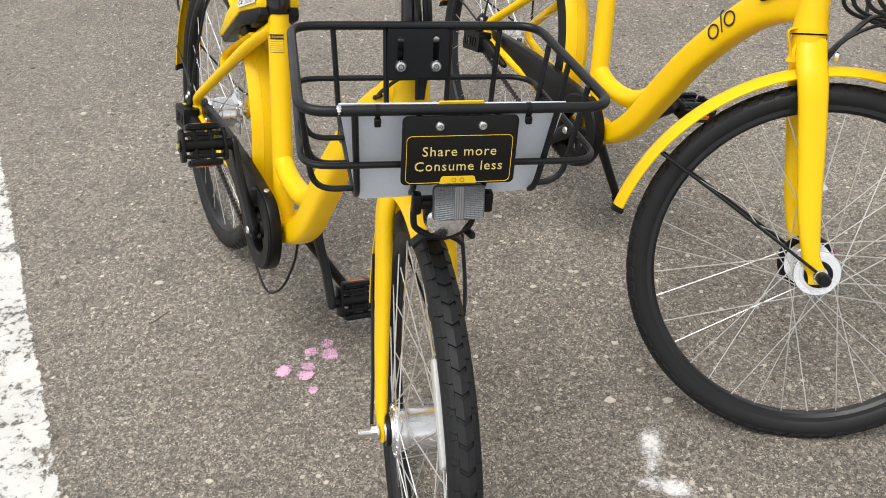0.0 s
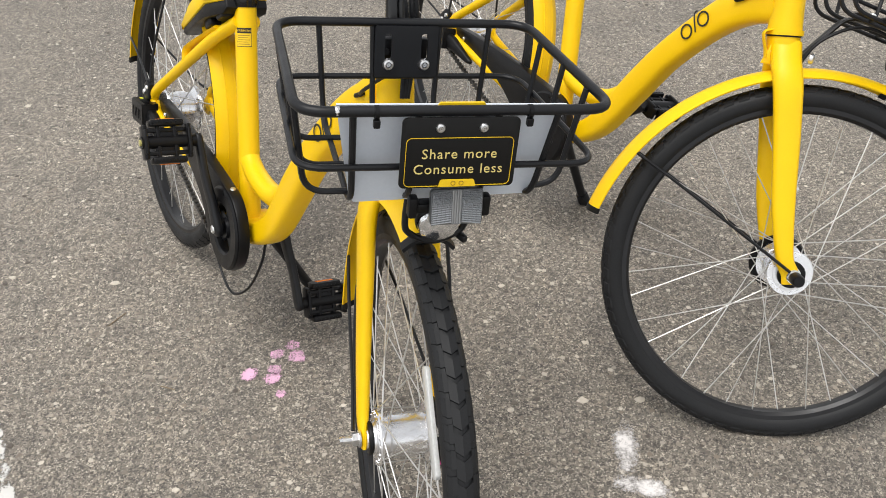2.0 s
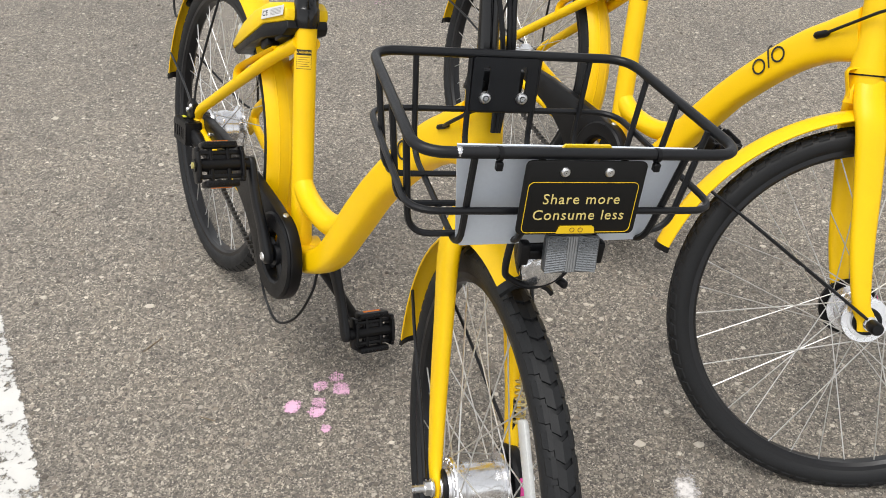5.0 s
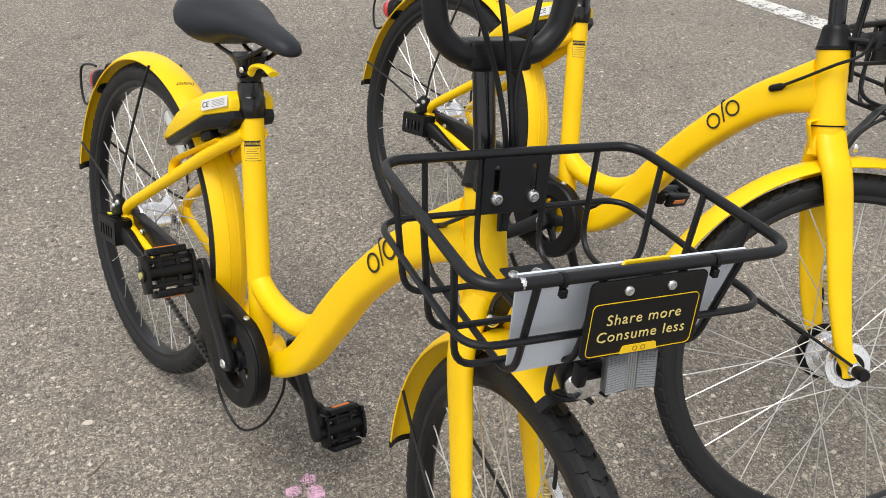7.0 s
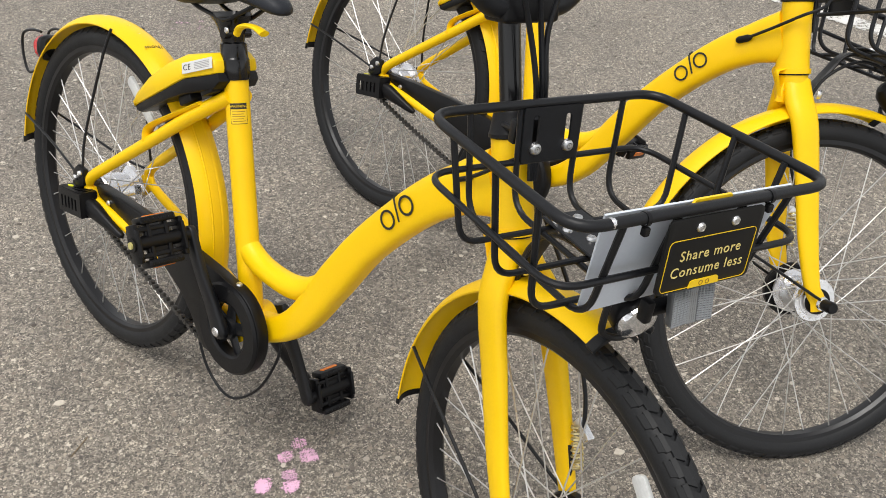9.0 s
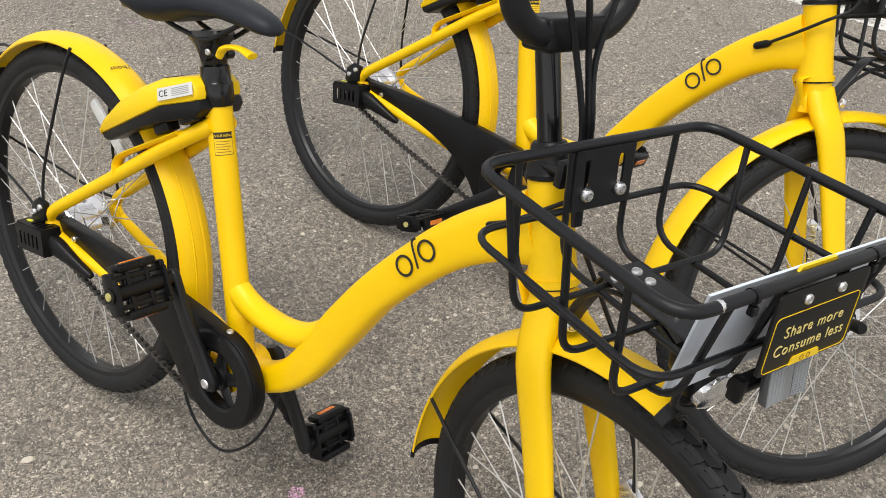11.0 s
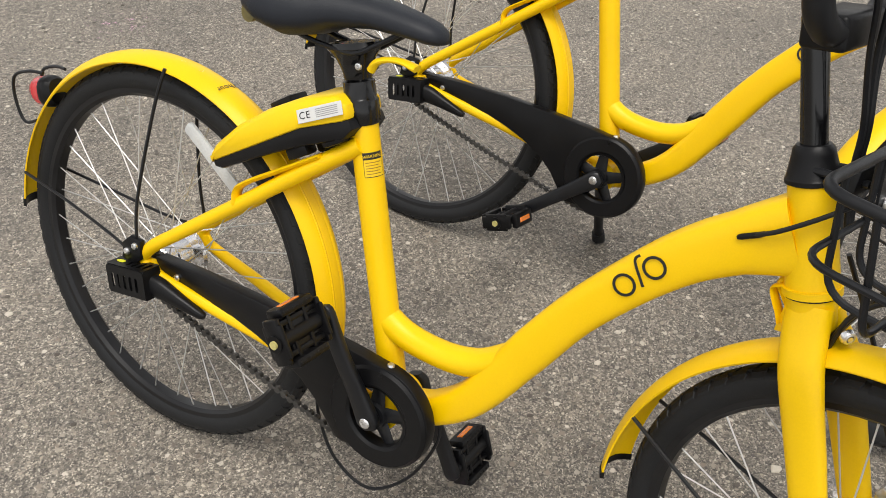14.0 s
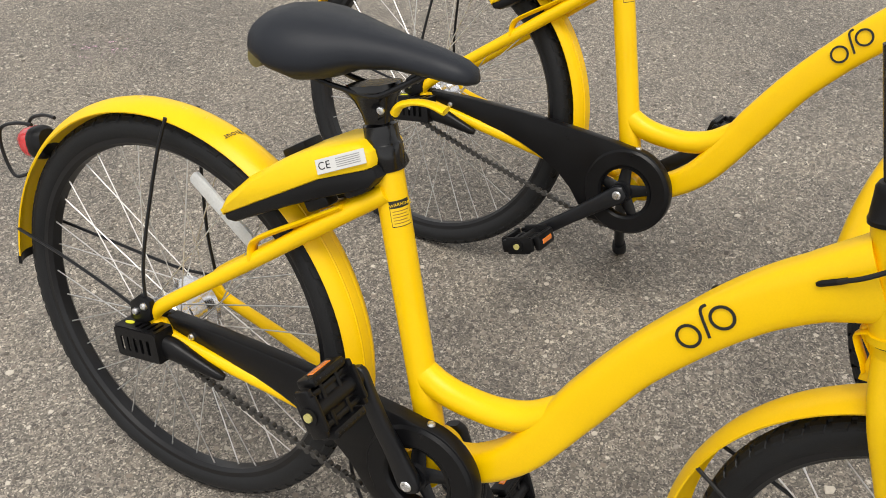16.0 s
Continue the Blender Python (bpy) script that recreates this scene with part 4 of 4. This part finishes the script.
def bicycle(place, steer, crank, right_pedal, left_pedal, label):
    bike = new("bicycle")
    bike.matrix_basis = place
    tagged(bike, label, "bicycle", "parked bicycles")
    turn = Matrix.Translation(HEAD * K) @ Matrix.Rotation(radians(steer), 4, AXIS) @ Matrix.Translation(-HEAD * K)
    # frame
    tube = part("main_tube", main_tube_mesh, YELLOW, bike, "curved yellow painted main tube")
    tube_mark(bike, tube)
    part("upper_brace", brace_mesh, YELLOW, bike)
    seat_tube = part("seat_tube", seat_tube_mesh, YELLOW, bike)
    part("head_tube", head_tube_mesh, YELLOW, bike)
    part("bottom_bracket", bottom_bracket_mesh, YELLOW, bike)
    for s in (-1, 1):
        part("seat_stay", stay_mesh(s), YELLOW, bike, key="seat_stay_%d" % s)
        part("chain_stay", chain_stay_mesh(s), YELLOW, bike, key="chain_stay_%d" % s)
        part("dropout", dropout_mesh(s), YELLOW, bike, key="dropout_%d" % s)
    # warning label on the seat tube's flank
    q = SEAT_FOOT + SEAT_UP * 0.385
    tilt = math.degrees(math.atan2(SEAT_UP.x, SEAT_UP.z))

    def curved_label(w0, w1, h0, h1, r):
        def build(bm):
            n = 8
            a = [[bm.verts.new((r * math.sin(radians(w0 + (w1 - w0) * i / n)), -r * math.cos(radians(w0 + (w1 - w0) * i / n)), h)) for i in range(n + 1)] for h in (h0, h1)]
            b = [[bm.verts.new((v.co.x * 0.985, v.co.y * 0.985, v.co.z)) for v in row] for row in a]
            for i in range(n):
                bm.faces.new((a[0][i], a[0][i + 1], a[1][i + 1], a[1][i]))
                bm.faces.new((b[0][i], b[0][i + 1], b[1][i + 1], b[1][i]))
            for i in range(n):
                for k in (0, 1):
                    bm.faces.new((a[k][i], a[k][i + 1], b[k][i + 1], b[k][i]))
        return build
    lm = at(q.x, 0, q.z, 0, tilt, 0) @ pose(0, 0, 0, 0, 0, 14)
    sticker = part("warning_label", curved_label(4, 84, -0.023, 0.012, 0.0213), INK, seat_tube, "black and yellow warning label", lm, key="label_back")
    part("label_field", curved_label(6, 82, -0.022, 0.002, 0.0215), STICKER_YELLOW, sticker, "yellow field of small print")
    for i in range(5):
        part("print_bar", curved_label(13, 73 - 9 * (i % 2), -0.0185 + i * 0.004, -0.0175 + i * 0.004, 0.0217), BROWN_INK, sticker, key="print_bar_%d" % i)
    written("warning_word", "WARNING", 0.006, STICKER_YELLOW, sticker, at(0.0153, -0.0158, 0.007) @ pose(0, 0, 0, 90, 0, 44))
    # wheels
    wheel("rear_wheel", bike, at(0, 0, R_WHEEL), False, steer < 0)
    front = wheel("front_wheel", bike, turn @ at(BASE, 0, R_WHEEL), True, steer < 0)
    part("axle_cap", axle_cap_mesh, BLACK_PLASTIC, front, "black axle cap") if steer > 0 else None
    # rear fender with its stays and lamp
    rear = part("rear_fender", fender_mesh(-8, 182, 0.0, 0.008), YELLOW, bike, "yellow painted rear mudguard", at(0.008, 0, R_WHEEL), key="rear_fender")
    part("fender_ribs", fender_rib_mesh(-7, 60), YELLOW, rear, key="rear_ribs")
    part("fender_tip", fender_flap_mesh(181, 183.4, 0.007), BLACK_PLASTIC, rear, "black rubber tip", key="rear_tip")
    for s in (-1, 1):
        part("fender_stay", wire([(-0.004, 0.076 * s, 0.05), (-0.014, 0.068 * s, 0.13), (-0.006, 0.045 * s, 0.28), (0.004, 0.033 * s, 0.349)], 0.0028), BLACK_METAL, rear, "thin black stay", key="stay_up_%d" % s)
        part("fender_stay", wire([(-0.016, 0.076 * s, 0.036), (-0.08, 0.06 * s, 0.036), (-0.22, 0.043 * s, 0.045), (-0.345, 0.032 * s, 0.05)], 0.0028), BLACK_METAL, rear, "thin black stay", key="stay_back_%d" % s)
    for i, w in enumerate((82, 88, 101)):
        c = radians(w)
        part("rivet", bolt_mesh(0.004, 0.002), STEEL, rear, m=at(0.359 * math.cos(c), -0.004, 0.359 * math.sin(c)) @ pose(0, 0, 0, 90, 0, 0), key="rivet")
    c = radians(73.5)
    across = Matrix(((0, -1, 0), (math.sin(c), 0, -math.cos(c)), (math.cos(c), 0, math.sin(c)))).transposed().to_4x4()
    written("fender_letters", "/hour", 0.0152, INK, rear, Matrix.Translation(Vector((0.3592 * math.cos(c), -0.003, 0.3592 * math.sin(c))) * K) @ across)
    lamp = part("rear_light", lambda bm: sweep(bm, spline([(-0.278, 0, 0.552), (-0.288, 0, 0.549), (-0.298, 0, 0.546), (-0.304, 0, 0.5445)], 3), [(0.018, 0.022), (0.024, 0.027), (0.025, 0.028), (0.024, 0.027)], 18, square=0.2), BLACK_PLASTIC, bike, "black rear lamp behind the mudguard")
    part("lens", lambda bm: sweep(bm, spline([(-0.303, 0, 0.545), (-0.322, 0, 0.540), (-0.338, 0, 0.536), (-0.345, 0, 0.534)], 3), [(0.024, 0.027), (0.022, 0.025), (0.015, 0.017), (0.003, 0.003)], 18, square=0.2), RED_LENS, lamp, "red lens", key="rear_lens")
    for s in (-1, 1):
        part("wire_guard", wire([(-0.288, 0.022 * s, 0.585), (-0.32, 0.026 * s, 0.580), (-0.355, 0.028 * s, 0.563), (-0.362, 0.028 * s, 0.535), (-0.352, 0.027 * s, 0.50), (-0.335, 0.026 * s, 0.482), (-0.31, 0.022 * s, 0.492)], 0.003), BLACK_METAL, lamp, "black wire guard", key="wire_guard_%d" % s)
    # lock on the seat stays
    lock = part("lock", lock_base_mesh, BLACK_PLASTIC, bike, "black and yellow electronic wheel lock", LOCK, key="lock_base")
    part("lock_shell", lock_shell_mesh, YELLOW_PLASTIC, lock, "yellow plastic shell")
    part("lock_boss", lock_boss_mesh, BLACK_PLASTIC, lock)
    part("panel", lambda bm: box(bm, (0.042, 0.04, 0.016), pose(-0.017, 0.018, 0.044, 0, -2, 0), 0.003), BLACK_PLASTIC, lock, "small black panel")
    label_ = part("type_label", lambda bm: box(bm, (0.07, 0.0012, 0.019), None, 0.0004, 1), WHITE_LABEL, lock, "white type label", at(0.092, -0.0527, 0.0135) @ pose(0, 0, 0, -11, 6, 12))
    written("conformity_mark", "CE", 0.014, INK, label_, at(-0.023, -0.0009, 0) @ pose(0, 0, 0, 90, 0, 0))
    for i in range(5):
        part("print_bar", lambda bm: box(bm, (0.034, 0.0004, 0.0011), None), GREY_INK, label_, m=at(0.011, -0.0007, -0.0052 + i * 0.0026), key="type_bar")
    for s in (-1, 1):
        part("lock_bracket", wire([(0.188, 0.051 * s, 0.53), (0.186, 0.05 * s, 0.55), (0.2, 0.048 * s, 0.568), (0.26, 0.042 * s, 0.609), (0.32, 0.034 * s, 0.65)], [(0.012, 0.004), (0.012, 0.004)]), YELLOW, bike, "yellow steel lock bracket", key="lock_bracket_%d" % s)
    # seat
    def collar(bm):
        sweep(bm, [SEAT_TOP + SEAT_UP * h for h in (-0.004, 0.0, 0.028, 0.031, 0.033, 0.055, 0.058)], [0.0222, 0.0248, 0.0248, 0.0238, 0.0225, 0.0222, 0.018], 28)
    cl = part("seat_collar", collar, GLOSS_BLACK, bike, "gloss black seat post collar")
    part("collar_bolt", lambda bm: box(bm, (0.014, 0.013, 0.014), pose(0.331, -0.013, 0.723, 0, -16, 0), 0.004), GLOSS_BLACK, cl)
    post = part("seat_post", lambda bm: rod(bm, SEAT_TOP, SEAT_TOP + SEAT_UP * 0.09, 0.0160, 22), GLOSS_BLACK, bike, "black seat post with height marks")
    written("height_mark", "-9", 0.011, WHITE_LABEL, post, at(0.342, -0.0164, 0.772) @ pose(0, 0, 0, 90, -16, 0))
    saddle = part("saddle", saddle_mesh, LEATHER, bike, "black padded vinyl saddle", sharp=60)

    def seat_clamp(bm):
        p = SEAT_TOP + SEAT_UP * 0.083
        sweep(bm, [p - SEAT_UP * 0.026, p - SEAT_UP * 0.012, p + SEAT_UP * 0.004, p + SEAT_UP * 0.016, p + SEAT_UP * 0.024], [(0.0172, 0.0172), (0.0185, 0.02), (0.021, 0.028), (0.026, 0.039), (0.024, 0.036)], 18, square=0.3)
        sweep(bm, [(p.x + 0.012, -0.026, p.z - 0.008), (p.x + 0.012, 0.026, p.z - 0.008)], 0.0085, 14, side=(1, 0, 0))
    part("seat_clamp", seat_clamp, GLOSS_BLACK, saddle, "black clamp under the saddle")
    for s in (-1, 1):
        part("rail", wire([(0.22, 0.034 * s, 0.818), (0.262, 0.026 * s, 0.804), (0.30, 0.022 * s, 0.8), (0.345, 0.022 * s, 0.802), (0.378, 0.019 * s, 0.822), (0.405, 0.013 * s, 0.842)], 0.0038), BLACK_METAL, saddle, "black saddle rail", key="rail_%d" % s)
    part("lever", lambda bm: sweep(bm, spline([(0.372, -0.017, 0.786), (0.380, -0.018, 0.799), (0.398, -0.018, 0.808), (0.419, -0.017, 0.811), (0.441, -0.016, 0.808)], 5), [(0.006, 0.006), (0.008, 0.005), (0.0075, 0.004), (0.008, 0.004), (0.010, 0.005)], 12), YELLOW_PLASTIC, saddle, "yellow quick-release lever")
    part("lever_bolt", bolt_mesh(0.0055, 0.003), STEEL, saddle, m=at(0.3585, -0.0265, 0.789))
    part("bumper", lambda bm: sweep(bm, [(0.184, -0.05, 0.818), (0.184, 0.05, 0.818)], [(0.012, 0.014), (0.012, 0.014)], 14, side=(1, 0, 0)), SEAT_CORK, saddle, "olive plastic bumper under the saddle's tail")
    # drive
    guard = part("chain_guard", guard_mesh, BLACK_PLASTIC, bike, "black plastic chain guard")
    part("guard_ring", guard_lip_mesh, BLACK_PLASTIC, guard)
    for x, y, z, rx in ((0.4925, -0.047, 0.385, -90), (0.08, -0.0605, 0.357, 0)):
        part("guard_screw", bolt_mesh(0.006, 0.004), STEEL, guard, "steel screw", at(x, y, z, rx, 0, 0))
    ring = part("chainring", ring_mesh, BLACK_METAL, bike, "black chainring", at(0, 0, 0))
    for i, ends in enumerate((((0.0, -0.047, 0.298), (0.47, -0.047, 0.211)), ((0.0, -0.047, 0.372), (0.47, -0.047, 0.371)))):
        tagged(part("chain_run", lambda bm: chain_mesh(bm, ends), CHAIN_STEEL, bike, "oiled steel chain", key="chain_run_%d" % i), kind="stuff")
    part("sprocket", sprocket_mesh, CHAIN_STEEL, bike, "steel rear sprocket", at(0, 0, R_WHEEL))
    for s, extra, tip in ((-1, 0, right_pedal), (1, 180, left_pedal)):
        a = crank + extra
        arm = part("crank_arm", crank_mesh(s), BLACK_METAL, bike, "black crank arm", at(*BB, 0, -a, 0), key="crank_%d" % s)
        if s < 0:
            part("crank_bolt", bolt_mesh(0.009, 0.004), STEEL, arm, "steel crank bolt", at(0, -0.077, 0))
        w = radians(a)
        pedal = part("pedal", pedal_mesh(s), BLACK_PLASTIC, bike, "black plastic pedal with orange reflectors", at(BB[0] + 0.178 * math.cos(w), 0, BB[2] + 0.178 * math.sin(w), 0, tip, 0), key="pedal_%d" % s)
        for x in (-0.0425, 0.0425):
            part("reflector", pedal_reflector_mesh, ORANGE, pedal, "orange reflector", at(x, (0.106 + 0.045) * s, 0), key="pedal_reflector")
        part("end_cap", pedal_cap_mesh(s), CAP, pedal, "pale yellow end cap", key="pedal_cap_%d" % s)
    box_guard = part("hub_guard", hub_guard_mesh, BLACK_PLASTIC, bike, "black slotted cover over the rear axle end", HUB_GUARD)
    part("side_wall", guard_side_mesh, BLACK_PLASTIC, box_guard, "slotted outer wall", key="guard_side")
    part("top_wall", guard_top_mesh, BLACK_PLASTIC, box_guard, "slotted top wall", at(0, 0, GH / 2, 90, 0, 0), key="guard_top")
    part("oval_sticker", lambda bm: slab(bm, [(0.0125 * math.cos(i * 0.3142), 0.0058 * math.sin(i * 0.3142)) for i in range(20)], -0.0006, 0.0006), LIME, box_guard, "lime oval sticker", at(-0.034, -0.002, 0.0358, 90, 0, 0))
    part("cable_boot", hub_boot_mesh, BLACK_PLASTIC, bike, "black tapered boot on the chain stay")
    plate = part("stay_plate", stay_bolt_plate_mesh, BLACK_PLASTIC, bike)
    for x, z in ((-0.012, 0.376), (0.006, 0.392)):
        part("stay_bolt", bolt_mesh(0.0065, 0.005), STEEL, plate, "steel bolt", at(x, -0.082, z))
    stand = part("kickstand", kickstand_mesh, BLACK_METAL, bike, "black kickstand propping the bicycle")
    part("foot", kickstand_foot_mesh, RUBBER, stand, "black rubber foot", key="stand_foot")
    if steer < 0:
        part("gear_cable", wire([(0.36, -0.035, 0.27), (0.372, -0.034, 0.215), (0.41, -0.03, 0.15), (0.475, -0.024, 0.125), (0.535, -0.014, 0.175), (0.568, -0.006, 0.255), (0.565, 0, 0.30)], 0.0028), BLACK_METAL, bike, "hanging black cable loop")
    g, gx, gz = (0.55, 0.012, 0.002) if steer < 0 else (1.0, -0.008, -0.014)
    part("grommet", lambda bm: sweep(bm, spline([(0.872 + gx, -0.0265, 0.748 + gz), (0.876 + gx, -0.0275, 0.751 + gz), (0.892 + gx, -0.0285, 0.76 + gz), (0.898 + gx, -0.028, 0.764 + gz)], 3), [(0.003 * g, 0.004 * g), (0.005 * g, 0.0065 * g), (0.005 * g, 0.0065 * g), (0.003, 0.003)], 12), BLACK_PLASTIC, bike, "black cable grommet", key="grommet_%d" % round(10 * g))
    part("brake_cable", wire([(0.888 + gx, -0.028, 0.758 + gz), (0.925, -0.036, 0.778), (0.965, -0.034, 0.812), (0.992, -0.018, 0.838), (0.996, -0.01, 0.87)], 0.0028), BLACK_METAL, bike, "black cable into the main tube", key="brake_cable_%d" % round(10 * g))
    # steering group
    part("fork", fork_mesh, YELLOW, bike, "yellow fork crown", turn)
    for s in (-1, 1):
        part("fork_blade", blade_mesh(s), YELLOW, bike, "yellow fork blade", turn, key="fork_blade_%d" % s)
    part("headset_ring", band_mesh, YELLOW, bike, "yellow clamp ring at the fork")
    # a solid dark ring puts the bearing gap's shade into colour
    part("gap_shade_ring", lambda bm: sweep(bm, [on_axis(0.7075), on_axis(0.7125)], 0.0292, 28), RUBBER, bike, "solid dark ring coloured as the shaded gap at the lower bearing", turn)
    clip = part("fender_clip", fender_clip_mesh, YELLOW, bike, "yellow mudguard clip", turn)
    part("clip_bolt", bolt_mesh(0.006, 0.005), STEEL, clip, "steel bolt", at(0.967, -0.0165, 0.678))
    fender = part("front_fender", fender_mesh(86.5, 185, 0.005, 0.017), YELLOW, bike, "yellow painted front mudguard", turn @ at(BASE, 0, R_WHEEL), key="front_fender")
    part("fender_tip", fender_flap_mesh(85, 87.3, 0.004), RUBBER, fender, "black rubber lip", key="front_lip")
    part("fender_tip", fender_flap_mesh(184.4, 186, 0.0215), BLACK_PLASTIC, fender, "black rubber tip", key="front_tip")
    for s in (-1, 1):
        part("fender_stay", wire([(-0.012, 0.072 * s, 0.006), (-0.1, 0.06 * s, 0.03), (-0.25, 0.043 * s, 0.07), (-0.342, 0.03 * s, 0.092)], 0.0028), BLACK_METAL, fender, "thin black stay", key="front_stay_%d" % s)
    lever = part("brake_lever", brake_lever_mesh, BLACK_METAL, bike, "black brake arm on the hub", turn @ at(BASE - 0.03, 0, R_WHEEL + 0.02))
    part("spring", spring_mesh, BRASS, lever, "coiled zinc spring", at(0.002, 0.058, 0.058, 0, -18, 0), key="brake_spring")
    part("spring_cable", wire([(1.132, 0.058, 0.47), (1.110, 0.066, 0.52), (1.078, 0.068, 0.57), (1.046, 0.061, 0.64), (1.018, 0.042, 0.70), (0.99, 0.02, 0.76)], 0.003), BLACK_METAL, bike, "black brake cable", turn)
    part("cable_stop", lambda bm: box(bm, (0.034, 0.012, 0.016), pose(1.126, 0.062, 0.475, 0, 25, 0), 0.002), STEEL, bike, "steel cable stop on the fork blade", turn)
    part("headset_cone", cone_mesh, BLACK_PLASTIC, bike, "black tapered headset cover", turn)
    part("stem", stem_mesh, GLOSS_BLACK, bike, "black stem", turn)
    bar = part("handlebar", bar_mesh, BLACK_METAL, bike, "black swept-back handlebar", turn)
    part("clamp", clamp_mesh, BLACK_PLASTIC, bar, "black handlebar clamp")
    for s in (-1, 1):
        part("grip", grip_mesh(s), RUBBER, bar, "black rubber grip", key="grip_%d" % s)
    for i, (y0, y1, y2) in enumerate(((-0.05, -0.012, 0.004), (-0.018, 0.004, 0.012), (0.03, 0.014, 0.018))):
        part("control_cable", wire([(0.90, y0 * 1.5, 1.14), (0.945, y0, 1.06), (0.95, y1, 0.97), (0.962, y2, 0.90), (0.968, y2, 0.85), (0.985, y2 * 0.5, 0.79)], 0.0036), BLACK_METAL, bike, "black control cable", turn, key="control_cable_%d" % i)
    # basket
    lift = turn @ at(0, -0.006, 0)
    basket = part("basket", basket_rim_mesh, BLACK_METAL, bike, "black coated wire basket", lift)
    part("belt_wire", basket_belt_mesh, BLACK_METAL, basket)
    for y in (-0.112, -0.043, 0.045, 0.112):
        part("basket_wire", long_wire_mesh(y), BLACK_METAL, basket, key="long_wire_%d" % round(y * 1000))
    for x in (1.062, 1.143, 1.217):
        part("basket_wire", cross_wire_mesh(x), BLACK_METAL, basket, key="cross_wire_%d" % round(x * 1000))
    bp = part("mounting_plate", back_plate_mesh, BLACK_METAL, basket, "slotted black mounting plate", front_facing(1.0155, 0.0005, 0.869, 0) @ pose(0, 0, 0, -8, 0, 0))
    for s in (-1, 1):
        part("plate_bolt", bolt_mesh(0.0078, 0.006), STEEL, bp, "steel bolt", at(0.0238 * s, -0.002, -0.016))
    part("plate_bracket", plate_bracket_mesh, BLACK_METAL, basket, "black bracket behind the plate")
    fp = part("floor_plate", floor_plate_mesh, BLACK_METAL, basket, "black floor plate with bright rivets")
    for x, y in ((1.087, -0.024), (1.087, 0.006), (1.1075, -0.024), (1.107, 0.006), (1.1326, -0.009), (1.160, -0.009)):
        part("floor_rivet", bolt_mesh(0.0066, 0.004), STEEL, fp, "bright rivet", at(x, y, 0.7898 - (x - 1.143) * 0.0175, -90, 0, 0))
    part("floor_arm", floor_arm_mesh, BLACK_METAL, basket, "black arm from the fork crown", at(0, 0.006, 0))
    part("arm_bolt", bolt_mesh(0.009, 0.007), STEEL, basket, "steel bolt", at(1.03, -0.008, 0.6905) @ pose(0, 0, 0, 0, 0, 60))
    board = part("board", board_mesh, WHITE_BOARD, basket, "white plastic board tied inside the basket front", front_facing(1.2475, 0.003, 0.846, 13))
    sign = part("sign", sign_mesh, SIGN_BLACK, basket, "black sign with yellow border and lettering", front_facing(1.2825, 0.002, 0.860, -3))
    part("sign_border", sign_border_mesh, STICKER_YELLOW, sign, "thin yellow border", at(0, -0.0018, -0.010))
    for line, z in (("Share more", -0.001), ("Consume less", -0.0185)):
        written("sign_line", line, 0.0158, SIGN_TEXT, sign, at(0, -0.0019, z) @ pose(0, 0, 0, 90, 0, 0), "cream lettering", key="line_" + line.split()[0])
    tab = part("sign_tab", sign_tab_mesh, STICKER_YELLOW, sign, "yellow tab with a dark mark", at(0, -0.0021, -0.0345))
    for x in (-0.0045, 0.0045):
        part("tab_ring", lambda bm: lathe(bm, [(0.0021, -0.0002), (0.0027, -0.0002), (0.0027, 0.0002), (0.0021, 0.0002)], 16, wrap=True), BROWN_INK, tab, m=at(x, -0.0007, 0))
    for x in (-0.0235, 0.0235):
        part("sign_bolt", bolt_mesh(0.0052, 0.003), STEEL, sign, "steel bolt", at(x, -0.0016, 0.029))
    part("rim_strip", rim_strip_mesh, STICKER_YELLOW, basket, "yellow strip on the rim", front_facing(1.2665, 0.004, 0.9062, 0))
    part("paint_chip", lambda bm: sweep(bm, [(BX1, -0.134, BZ + 0.0002), (BX1 + 0.0002, -0.129, BZ + 0.0006), (BX1, -0.122, BZ + 0.0004)], [0.0044, 0.006, 0.0042], 10, side=(0, 0, 1)), ALLOY, basket, "chipped paint showing bare metal")
    for y in (-0.088, 0.078):
        part("cable_tie", tie_mesh, BLACK_PLASTIC, basket, "black cable tie", at(BX1, y, BZ - 0.001))
    refl = part("front_reflector", front_reflector_mesh, PRISM_DARK, basket, "clear front reflector", front_facing(1.275, 0.008, 0.790, -12))
    part("prism_ribs", reflector_rib_mesh, PRISM, refl, m=pose(0, 0, 0, 0, 0, 180), sharp=15)
    part("reflector_bracket", reflector_bracket_mesh, BLACK_PLASTIC, basket, "black reflector bracket")
    head = part("headlight", lamp_mesh, BLACK_PLASTIC, bike, "black headlight above the mudguard", turn @ at(1.206, 0.004, 0.729) @ pose(0, 0, 0, -22, 0, -90))
    part("lens", lamp_lens_mesh, LAMP_LENS, head, "faceted bright lens", key="head_lens")
    part("lamp_guard", lamp_guard_mesh, BLACK_METAL, bike, "black wire guard round the lamp", turn @ at(1.202, 0.003, 0.727))
    part("lamp_cable", wire([(1.015, -0.012, 0.66), (1.03, -0.016, 0.72), (1.075, -0.02, 0.765), (1.13, -0.018, 0.772), (1.165, -0.008, 0.75), (1.18, 0, 0.735)], 0.0032), BLACK_METAL, bike, "black lamp cable", turn)
    return bike


bicycle(pose(-0.6021, 1.7427, 0, -13.436, 0, -63.165), -17.0, 117.2, 58, 66, "yellow rental bicycle with slogan sign on its basket, on its kickstand")
bicycle(pose(0.0249, 2.0581, 0, -15.439, 0, -65.618), 54.0, 222, -22, 10, "yellow rental bicycle with sharply turned front wheel, on its kickstand")
